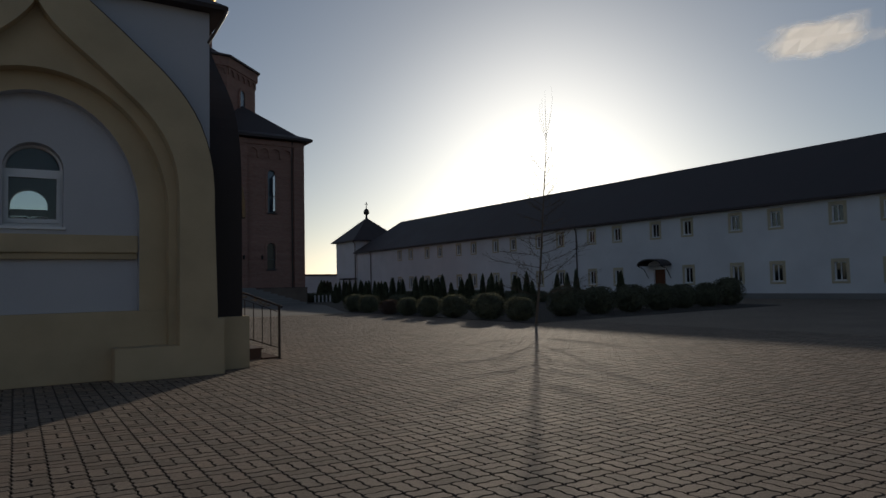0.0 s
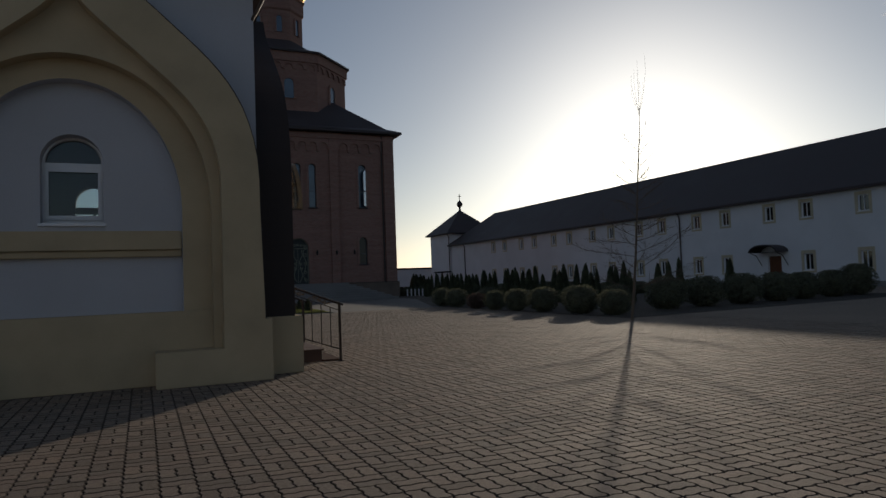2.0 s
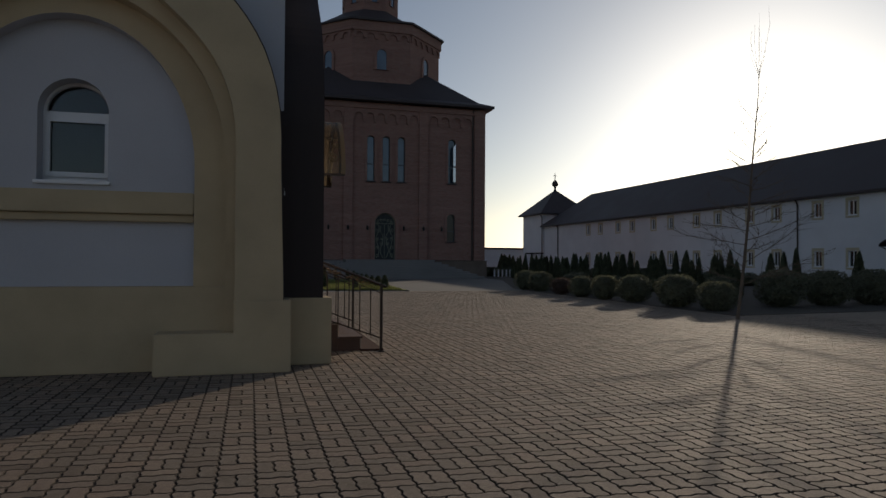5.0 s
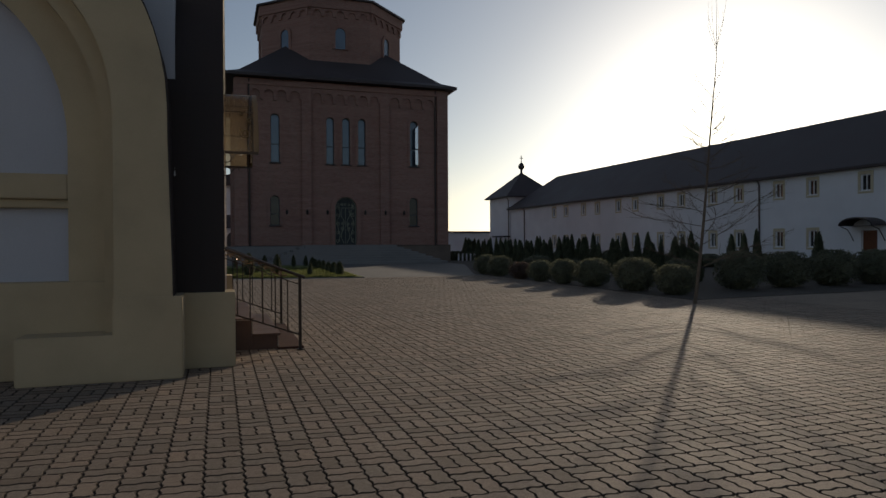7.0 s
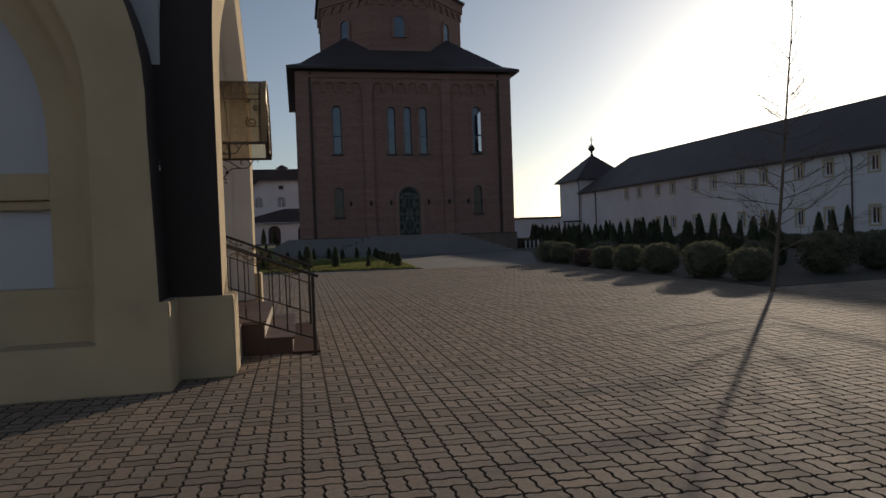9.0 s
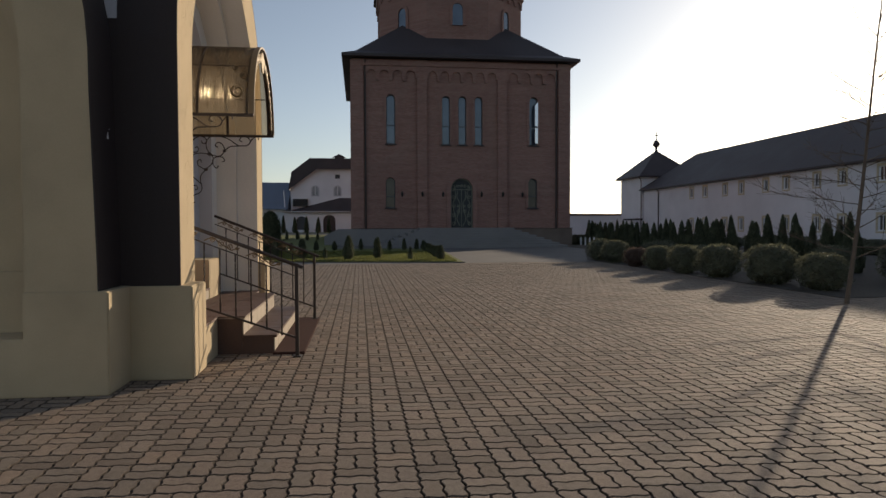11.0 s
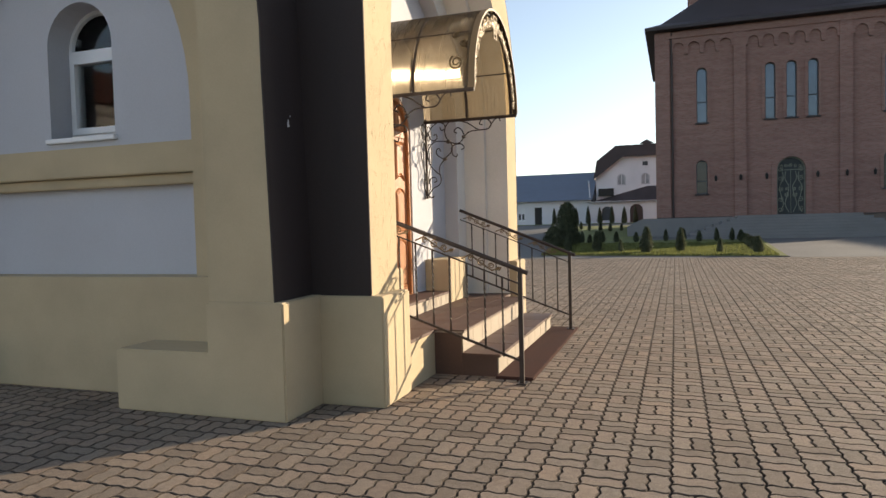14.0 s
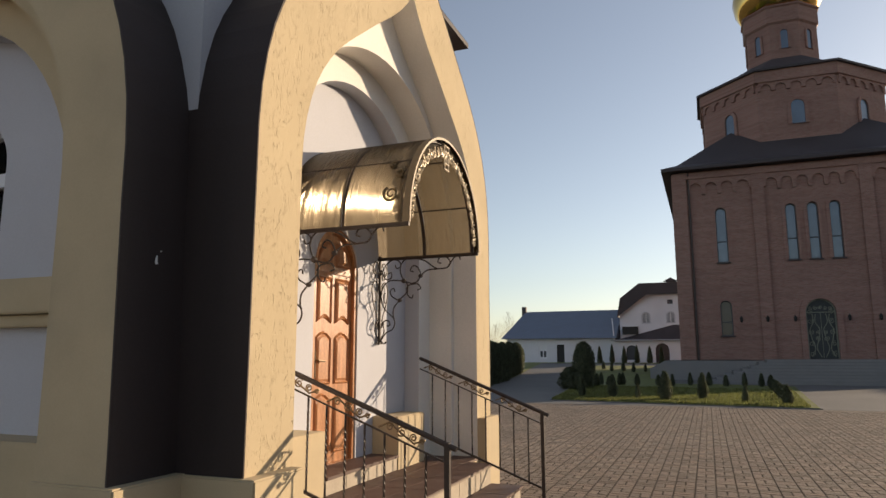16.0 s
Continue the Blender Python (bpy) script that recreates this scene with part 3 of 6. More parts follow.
# the porch: three stepped rings, each set deeper than the last
arc2, arc3 = round_arch(CY, 1.88, 0, 2.87, 4.80, 28), round_arch(CY, 1.55, 0, 2.88, 4.52, 28)
part("reveal", strip(bmesh.new(), FRONT_B, front_b, FB, front_b, D1), plaster_cream, chapel, "cream plastered reveal", True)
part("reveal", strip(bmesh.new(), FRONT_B, arc2, D1, arc2, D2), plaster_cream, chapel, "cream plastered reveal", True)
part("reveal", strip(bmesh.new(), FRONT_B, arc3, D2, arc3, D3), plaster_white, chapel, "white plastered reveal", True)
part("arch_band", flat(bmesh.new(), FRONT_B, D1, [*front_b, *reversed(arc2)]), plaster_cream, chapel, "cream plastered arch band")
part("arch_band", flat(bmesh.new(), FRONT_B, D2, [*arc2, *reversed(arc3)]), plaster_cream, chapel, "cream plastered arch band")
DOOR_C, DOOR_W = 10.72, 0.43
door_line = round_arch(DOOR_C, DOOR_W, 0.6, 2.55, 2.98, 16)
back_wall = arc3
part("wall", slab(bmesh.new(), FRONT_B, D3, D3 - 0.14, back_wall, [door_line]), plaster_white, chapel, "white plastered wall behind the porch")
# window front: two rings and the panelled wall
P1, P2, P3 = 8.0, 8.26, 8.48
arc_a2, arc_a3 = round_arch(CX, 1.86, 0, 2.6, 4.74, 28), round_arch(CX, 1.46, 0, 2.6, 4.45, 28)
part("reveal", strip(bmesh.new(), FRONT_Y, front_a, FA, front_a, P1), plaster_yellow, chapel, "yellow plastered reveal", True)
part("arch_band", flat(bmesh.new(), FRONT_Y, P1, [*front_a, *reversed(arc_a2)]), plaster_yellow, chapel, "yellow plastered arch band")
part("reveal", strip(bmesh.new(), FRONT_Y, arc_a2, P1, arc_a2, P2), plaster_yellow, chapel, "yellow plastered reveal", True)
part("arch_band", flat(bmesh.new(), FRONT_Y, P2, [*arc_a2, *reversed(arc_a3)]), plaster_yellow, chapel, "yellow plastered arch band")
part("reveal", strip(bmesh.new(), FRONT_Y, arc_a3, P2, arc_a3, P3), plaster_white, chapel, "white plastered reveal", True)
WX, WW, WZ0, WZ1 = -2.125, 0.405, 2.395, 3.695
win_line = round_arch(WX, WW, WZ0, WZ1 - WW, WZ1, 16)
part("wall_panel", slab(bmesh.new(), FRONT_Y, P3, P3 + 0.33, arc_a3, [win_line]), plaster_white, chapel, "white plastered wall panel")
bm = boxed(CX - 1.45, CX + 1.45, P2 + 0.06, P3 + 0.02, 1.99, 2.27, 0.012)
part("string_course", bm, plaster_yellow, chapel, "yellow plastered string course")
part("string_course", boxed(CX - 1.45, CX + 1.45, P2 + 0.12, P3 + 0.02, 1.89, 1.985, 0.012), plaster_yellow, chapel, "yellow lower moulding")
part("base_wall", boxed(CX - 1.98, CX + 1.98, 8.16, P3 + 0.05, 0, 1.06, 0.01), plaster_yellow, chapel, "yellow plastered base wall")
# plinths of the piers
for sx in (1, -1):
    x1, x0 = CX + sx * (HW + 0.10), CX + sx * 1.97
    part("plinth", boxed(min(x0, x1), max(x0, x1), 7.72, AY + 0.05, 0, 0.905, 0.012), plaster_yellow, chapel, "yellow plastered plinth")
    x1, x0 = CX + sx * 2.0, CX + sx * 1.05
    part("plinth_step", boxed(min(x0, x1), max(x0, x1), 7.725, 8.17, 0, 0.505, 0.012), plaster_yellow, chapel, "low plastered plinth block")
    y1, y0 = CY + sx * (HB + 0.05), CY + sx * 1.965
    k = 0.015 * (y0 - 8.3)
    part("plinth", boxed(AX - 0.02, 1.11 + k, min(y0, y1), max(y0, y1), 0, 0.9, 0.012), plaster_yellow, chapel, "yellow plastered plinth")
    y0, y1 = (11.52, 12.26) if sx > 0 else (9.29, 10.03)
    part("jamb_block", boxed(D3 - 0.02 + k, 0.57, y0, y1, 0.4, 1.0, 0.012), plaster_yellow, chapel, "low yellow block beside the door")
# eaves and roof
bm = bmesh.new()
O = 0.26
slab(bm, LEVEL, EAVE - 0.02, EAVE + 0.05, [(BX0 - O, AY - O), (AX + O, AY - O), (AX + O, BY1 + O), (BX0 - O, BY1 + O)])
part("eaves_board", bm, dark_metal, chapel, "dark brown eaves boarding")
bm = bmesh.new()
v = [bm.verts.new(p) for p in ((BX0 - O, AY - O, EAVE + 0.055), (AX + O, AY - O, EAVE + 0.055), (AX + O, BY1 + O, EAVE + 0.055), (BX0 - O, BY1 + O, EAVE + 0.055), (CX, CY, EAVE + 1.9))]
for i in range(4):
    bm.faces.new((v[i], v[(i + 1) % 4], v[4]))
part("roof", bm, roof_dark, chapel, "dark metal roof")
bm = tubed([(AX + 0.24, AY - 0.24, EAVE - 0.01), (AX + 0.2, AY - 0.2, EAVE - 0.12), (AX + 0.05, AY - 0.06, EAVE - 0.42), (AX - 0.02, AY + 0.02, EAVE - 0.55)], 0.028, 8)
part("downpipe", bm, steel_pipe, chapel, "thin dark downpipe at the corner")
# white flecks on the dark metal
part("fleck", tubed([(CX + HW + 0.015, 8.025, 2.255), (CX + HW + 0.015, 8.02, 2.28), (CX + HW + 0.015, 8.025, 2.312)], 0.010, 6, 0.4), mark_white, chapel, "white paint fleck")
part("fleck", boxed(CX + HW + 0.008, CX + HW + 0.016, 8.055, 8.062, 2.34, 2.347), mark_white, chapel, "white paint fleck")
# window
win = thing("window_1", (WX, P3, WZ0), "white plastic arched window in the chapel wall", "window", kind="structure")
WY = P3 + 0.25
part("window_frame", slab(bmesh.new(), FRONT_Y, WY, WY + 0.07, round_arch(WX, WW, WZ0 + 0.02, WZ1 - WW, WZ1, 16),
     [round_arch(WX, WW - 0.04, WZ1 - WW + 0.02, WZ1 - WW + 0.03, WZ1 - 0.04, 14), [(WX - WW + 0.08, WZ0 + 0.13), (WX - WW + 0.08, WZ1 - WW - 0.11), (WX + WW - 0.08, WZ1 - WW - 0.11), (WX + WW - 0.08, WZ0 + 0.13)]]), pvc, win, "white plastic frame")
part("sash", slab(bmesh.new(), FRONT_Y, WY - 0.022, WY - 0.006, [(WX - WW + 0.035, WZ0 + 0.07), (WX - WW + 0.035, WZ1 - WW - 0.05), (WX + WW - 0.035, WZ1 - WW - 0.05), (WX + WW - 0.035, WZ0 + 0.07)],
     [[(WX - WW + 0.085, WZ0 + 0.135), (WX - WW + 0.085, WZ1 - WW - 0.115), (WX + WW - 0.085, WZ1 - WW - 0.115), (WX + WW - 0.085, WZ0 + 0.135)]]), pvc, win, "white plastic sash")
part("pane", boxed(WX - WW + 0.07, WX + WW - 0.07, WY + 0.03, WY + 0.045, WZ0 + 0.12, WZ1 - WW - 0.1), glass_clear, win, "glass pane")
part("pane", slab(bmesh.new(), FRONT_Y, WY + 0.03, WY + 0.045, round_arch(WX, WW - 0.05, WZ1 - WW, WZ1 - WW + 0.01, WZ1 - 0.05, 14)), glass_clear, win, "glass fanlight")
part("window_sill", boxed(WX - WW - 0.03, WX + WW + 0.03, P3 - 0.05, WY + 0.02, WZ0 - 0.045, WZ0, 0.006), pvc, win, "white sill board")

far_bar = boxed(-2.45, -1.77, BY1 - 0.2, BY1 - 0.13, 3.0, 3.14)
box(far_bar, -2.14, -2.08, BY1 - 0.2, BY1 - 0.13, 2.36, 3.0)
far = thing("window_2", (-2.11, BY1 - 0.2, 2.36), "arched window in the far chapel wall", "window", kind="structure")
part("window_frame", far_bar, pvc, far, "white plastic bars")
part("pane", slab(bmesh.new(), FRONT_Y, BY1 - 0.12, BY1 - 0.11, round_arch(-2.11, 0.34, 2.36, 3.22, 3.56, 16)), glass_clear, far, "glass pane")

# ---- porch door ----
door = thing("door_1", (D3 - 0.02, DOOR_C, 0.6), "closed varnished wooden arched door with carved panels", "door", kind="structure")
DX = D3 - 0.06 + 0.015 * (DOOR_C - 8.3)
part("door_frame", slab(bmesh.new(), FRONT_X, DX + 0.05, DX - 0.06, round_arch(DOOR_C, DOOR_W, 0.6, 2.55, 2.98, 16), [round_arch(DOOR_C, DOOR_W - 0.045, 0.602, 2.55, 2.93, 16)]), wood, door, "varnished wooden door frame")
leaf = part("door_leaf", slab(bmesh.new(), FRONT_X, DX + 0.01, DX - 0.04, round_arch(DOOR_C, DOOR_W - 0.05, 0.605, 2.55, 2.925, 16)), wood, door, "varnished red-brown wood")


def panel_line(y0, y1, z0, z1, top, foot):
    """Outline of a door panel: a shouldered arch at the head, its mirror image at the foot, as asked."""
    w, n = y1 - y0, 6
    low = [(y0 + w * k / n, z0 + foot * math.sin(math.pi * k / n)) for k in range(n + 1)]
    high = [(y1 - w * k / n, z1 - top + top * math.sin(math.pi * k / n)) for k in range(n + 1)]
    return low + high


def shrunk(line, m, d):
    """The line drawn in towards its middle by the width d."""
    wu, wv = max(abs(u - m[0]) for u, v in line), max(abs(v - m[1]) for u, v in line)
    return [(m[0] + (u - m[0]) * (1 - d / wu), m[1] + (v - m[1]) * (1 - d / wv)) for u, v in line]


for z0, z1, top, foot in ((0.70, 1.30, 0.06, 0.0), (1.38, 1.91, 0.06, 0.0), (1.99, 2.47, 0.0, 0.05), (2.59, 2.84, 0.0, 0.0)):
    for s in (-1, 1):
        y0, y1 = sorted((DOOR_C + s * 0.035, DOOR_C + s * 0.325))
        line = panel_line(y0, y1, z0, z1, top, foot)
        if z0 > 2.5:                     # the head panels follow the arch of the door
            line = [(u, min(v, 2.55 + 0.31 * max(0.0, 1 - ((u - DOOR_C) / 0.345) ** 2) ** 0.5)) for u, v in line]
        m = ((y0 + y1) / 2, (z0 + max(v for u, v in line)) / 2)
        a, b, c = shrunk(line, m, 0.014), shrunk(line, m, 0.03), shrunk(line, m, 0.055)
        bm = bmesh.new()
        strip(bm, FRONT_X, line, DX + 0.011, a, DX + 0.03, True)
        strip(bm, FRONT_X, a, DX + 0.03, b, DX + 0.012, True)
        strip(bm, FRONT_X, b, DX + 0.012, c, DX + 0.027, True)
        flat(bm, FRONT_X, DX + 0.027, c)
        part("panel", bm, wood, leaf, "raised carved panel")
part("rail", boxed(DX + 0.011, DX + 0.03, DOOR_C - 0.33, DOOR_C + 0.33, 2.505, 2.555, 0.006), wood, leaf, "moulded rail")
part("handle", tube(tubed([(DX + 0.01, DOOR_C - 0.33, 1.62), (DX + 0.06, DOOR_C - 0.33, 1.62), (DX + 0.065, DOOR_C - 0.22, 1.61)], 0.011), [(DX + 0.012, DOOR_C - 0.33, 1.45), (DX + 0.012, DOOR_C - 0.33, 1.72)], 0.018), iron_gilt, leaf, "brass lever handle")

# ---- porch steps ----
LZ = 0.44
steps = thing("porch_steps", (1.2, CY, 0), "porch steps with brown granite treads and cream tile risers", "steps")
part("landing", boxed(0.16, 1.085, CY - 1.95, CY + 1.95, 0, LZ - 0.03), plaster_yellow, steps, "plastered landing block")
part("landing", boxed(0.16, 1.36, 9.53, 12.3, 0.0, LZ - 0.031), granite, steps, "granite-faced landing")
part("grout", boxed(0.15, 1.395, 9.505, 12.325, LZ - 0.03, LZ - 0.003), grout, steps, "pale grout between the tiles")
for k in range(4):
    for q in range(5):
        x0, y0, w = 0.15 + 0.3125 * k, 9.50 + 0.566 * q, 0.3125
        part("tread", boxed(x0 + 0.002, x0 + w - 0.002, y0 + 0.002, y0 + 0.564, LZ - 0.012, LZ, 0.002), granite, steps, "brown granite tile")
part("tread", boxed(0.15, 1.095, CY - 1.96, 9.497, LZ - 0.03, LZ - 0.001), granite, steps, "brown granite tread")
part("tread", boxed(0.15, 1.095, 12.333, CY + 1.96, LZ - 0.03, LZ - 0.001), granite, steps, "brown granite tread")
part("step_block", boxed(1.361, 1.71, 9.53, 12.3, 0, 0.19), granite, steps, "granite-faced lower step")
for q in range(5):
    part("tread", boxed(1.37, 1.75, 9.50 + 0.566 * q, 9.50 + 0.566 * q + 0.563, 0.19, 0.22, 0.004), granite, steps, "brown granite tread")
part("foot_slab", boxed(1.712, 2.07, 9.44, 12.45, -0.02, 0.028, 0.008), granite_rough, steps, "dark brown granite foot slab")
part("threshold", boxed(0.14, 0.55, 10.04, 11.51, LZ, 0.57), granite, steps, "brown threshold step")
part("tread", boxed(0.13, 0.585, 10.035, 11.515, 0.571, 0.6, 0.005), granite, steps, "brown granite tread")
for x, z0, z1, y0, y1 in ((1.362, 0.222, LZ - 0.032, 9.53, 12.3), (1.712, 0.03, 0.188, 9.53, 12.3), (0.552, LZ + 0.002, 0.57, 10.04, 11.51)):
    n = round((y1 - y0) / 0.34)
    w = (y1 - y0) / n
    for k in range(n):
        part("tile", boxed(x, x + 0.012, y0 + k * w + 0.003, y0 + (k + 1) * w - 0.003, z0, z1, 0.002), tile_cream, steps)

# ---- railings ----
def railing(y, x_top, z_top, x_end, z_end):
    rail = thing("railing", (x_end, y, 0.03), "brown wrought iron stair railing with twisted balusters and scrolls", "railing", "porch railings")
    along = lambda x, drop: (x, y, z_top + (z_end - z_top) * (x - x_top) / (x_end - x_top) - drop)
    part("post", boxed(x_end - 0.02, x_end + 0.02, y - 0.02, y + 0.02, 0.0, z_end + 0.02, 0.003), iron, rail, "square iron post")
    part("foot_plate", boxed(x_end - 0.045, x_end + 0.045, y - 0.045, y + 0.045, -0.004, 0.012 if y < 10 else 0.036), iron, rail)
    bm = tubed([along(x_top, 0), along(x_end + 0.07, 0)], 0.021, 8)
    part("handrail", bm, iron, rail, "round iron handrail")
    part("upper_bar", tubed([along(x_top, 0.125), along(x_end, 0.125)], 0.009, 4), iron, rail)
    part("lower_bar", tubed([along(x_top, 0.86), along(x_end, 0.82)], 0.015, 4), iron, rail)
    n = 9
    for k in range(1, n):
        x = x_top + (x_end - x_top) * k / n
        a, b = Vector(along(x, 0.125)), Vector(along(x, 0.85))
        bm = bmesh.new()
        rings = []
        m = 26
        for i in range(m + 1):
            p, tw = a.lerp(b, i / m), (math.pi * 0.5 * i if 3 < i < m - 3 else 0)
            rings.append([bm.verts.new(p + Vector((math.cos(tw * 0.5 + q * math.pi / 2), math.sin(tw * 0.5 + q * math.pi / 2), 0)) * 0.010) for q in range(4)])
        for r0, r1 in zip(rings, rings[1:]):
            for q in range(4):
                bm.faces.new((r0[q], r0[(q + 1) % 4], r1[(q + 1) % 4], r1[q]))
        part("baluster", bm, iron, rail, "twisted iron baluster")
    for k in range(3):
        x = x_top + (x_end - x_top) * (0.16 + 0.30 * k)
        bm = bmesh.new()
        for s, r, cx in ((1, 0.042, 0.0), (-1, 0.030, 0.095), (1, 0.030, -0.095), (-1, 0.02, 0.165)):
            c = along(x + cx, 0.062)
            pts = scroll(c[0], c[2], r, 0.5 + (0 if s > 0 else math.pi), s * 1.5)
            tube(bm, [(px, y, pz) for px, pz in pts], 0.006, 5)
        tube(bm, [along(x - 0.19, 0.10), along(x - 0.10, 0.03), along(x, 0.07), along(x + 0.10, 0.10), along(x + 0.19, 0.04)], 0.008, 5)
        part("scroll", bm, iron_gilt, rail, "dull gilt leaf scroll")
    return rail


railing(9.30, 0.5, 1.605, 2.0, 1.03)
railing(12.27, 0.5, 1.635, 2.0, 1.03)

# ---- canopy over the door ----
KY, KR, KX0, KX1, KZ = 10.69, 0.935, 0.2, 1.46, 2.79
canopy = thing("door_canopy", (KX0, KY, KZ), "barrel canopy of bronze polycarbonate on scrolled wrought iron brackets", "canopy")


def smooth(pts, n=4):
    """A rounded line through the given points."""
    v = [Vector((*p, 0)) for p in pts]
    v = [v[0] * 2 - v[1], *v, v[-1] * 2 - v[-2]]
    out = []
    for a, b, c, d in zip(v, v[1:], v[2:], v[3:]):
        for k in range(n):
            f = k / n
            q = 0.5 * ((2 * b) + (c - a) * f + (2 * a - 5 * b + 4 * c - d) * f * f + (3 * b - a - 3 * c + d) * f ** 3)
            out.append((q.x, q.y))
    return out + [tuple(pts[-1])]


# bracket scrolls: reach from the wall, height from the side beam
UPPER_SCROLLS = [
    [(0.02, -0.2), (0.08, -0.09), (0.17, -0.03), (0.25, -0.05), (0.27, -0.11), (0.22, -0.13), (0.2, -0.09)],
    [(0.02, -0.14), (0.08, -0.25), (0.15, -0.24), (0.15, -0.18), (0.11, -0.19)],
    [(0.31, -0.28), (0.27, -0.19), (0.27, -0.1), (0.33, -0.03), (0.43, -0.02), (0.57, -0.06), (0.67, -0.13), (0.73, -0.16)],
    [(0.52, -0.23), (0.6, -0.17), (0.73, -0.16), (0.84, -0.15), (0.88, -0.09), (0.83, -0.03), (0.76, -0.03), (0.73, -0.08), (0.77, -0.1)],
]
MIDDLE_SCROLLS = [
    [(0.86, -0.13), (0.92, -0.05), (0.98, -0.02), (1.0, -0.07)],
    [(0.53, -0.23), (0.49, -0.14), (0.43, -0.11), (0.39, -0.16), (0.43, -0.18)],
    [(0.52, -0.23), (0.48, -0.29), (0.41, -0.31), (0.31, -0.28)],
    [(0.02, -0.45), (0.05, -0.34), (0.14, -0.27), (0.31, -0.28)],
    [(0.26, -0.49), (0.34, -0.42), (0.36, -0.34), (0.33, -0.28)],
    [(0.34, -0.38), (0.38, -0.33), (0.48, -0.32), (0.52, -0.37), (0.48, -0.39)],
    [(0.36, -0.36), (0.36, -0.44), (0.41, -0.48), (0.43, -0.44)],
]
LOWER_SCROLLS = [
    [(0.24, -0.5), (0.16, -0.45), (0.14, -0.39), (0.18, -0.36), (0.2, -0.4)],
    [(0.02, -0.45), (0.06, -0.58), (0.16, -0.68), (0.2, -0.71)],
    [(0.26, -0.5), (0.19, -0.58), (0.18, -0.67), (0.2, -0.76), (0.17, -0.83), (0.09, -0.87), (0.03, -0.95)],
    [(0.03, -0.81), (0.06, -0.74), (0.12, -0.73), (0.14, -0.78), (0.1, -0.79)],
    [(0.01, -0.94), (0.06, -0.99), (0.1, -0.97)],
]
WALL_SCROLLS = [
    [(0.01, -0.2), (0.05, -0.08), (0.13, -0.06), (0.18, -0.14), (0.14, -0.2), (0.11, -0.15)],
    [(0.01, -0.45), (0.05, -0.32), (0.14, -0.28), (0.2, -0.38), (0.17, -0.52), (0.06, -0.72), (0.12, -0.84), (0.02, -0.95)],
    [(0.02, -0.14), (0.07, -0.25), (0.12, -0.23), (0.1, -0.18)],
    [(0.17, -0.52), (0.11, -0.5), (0.1, -0.42), (0.14, -0.4)],
    [(0.03, -0.81), (0.06, -0.75), (0.1, -0.75), (0.1, -0.8)],
    [(0.01, -0.94), (0.05, -0.99), (0.08, -0.97)],
]
bow = lambda r, n=24: [(KY - r * math.cos(math.pi * k / n), KZ + 1.05 * r * math.sin(math.pi * k / n)) for k in range(n + 1)]
for x0, x1 in ((KX0 + 0.01, KX0 + 0.625), (KX0 + 0.655, KX1 + 0.02)):
    bm = bmesh.new()
    strip(bm, FRONT_X, bow(KR), x0, bow(KR), x1)
    sheet = part("sheet", bm, polycarbonate, canopy, "bronze tinted twin-wall polycarbonate sheet", True)
    bm = bmesh.new()
    n = int((x1 - x0) / 0.0105)
    wr = random.Random(int(x0 * 100))
    for k in range(n):                     # each rib is slightly hollow, so that it catches the sun from many sides
        x = x0 + 0.006 + (x1 - x0 - 0.008) * k / n
        turn = wr.uniform(-0.05, 0.05)
        rows_ = []
        dx = 0.0
        for depth, slope in ((0.001, 0.0), (0.0043, 0.07), (0.0077, 0.15), (0.011, 0.24)):
            dx += 0.00335 * (slope + turn) if slope else 0.0
            rows_.append([bm.verts.new((min(max(x + dx + 0.04 * (v - KZ - 0.45), x0), x1), u, v)) for u, v in bow(KR - depth)])
        for p, q in zip(rows_, rows_[1:]):
            for a in range(len(p) - 1):
                bm.faces.new((p[a], p[a + 1], q[a + 1], q[a]))
    part("web", bm, poly_web, sheet, "thin ribs inside the sheet", True)["kind"] = "stuff"
for x, r in ((KX0 + 0.012, 0.016), (KX0 + 0.64, 0.018), (KX1 - 0.05, 0.020)):
    part("rib", tubed([(x, u, v) for u, v in bow(KR - 0.022, 28)], r, 6), iron, canopy, "bent iron rib")
bm = bmesh.new()
strip(bm, FRONT_X, bow(KR + 0.006, 28), KX1 - 0.035, bow(KR + 0.006, 28), KX1 + 0.03)
strip(bm, FRONT_X, bow(KR + 0.006, 28), KX1 + 0.03, bow(KR - 0.016, 28), KX1 + 0.03)
part("edging", bm, edging, canopy, "pale bronze edging strip", True)
for k, inset in ((5, 0.004), (11, 0.02), (15, 0.02), (20, 0.02)):
    u, v = bow(KR - inset)[k]
    part("purlin", tubed([(KX0, u, v), (KX1, u, v)], 0.009, 4), iron, canopy)
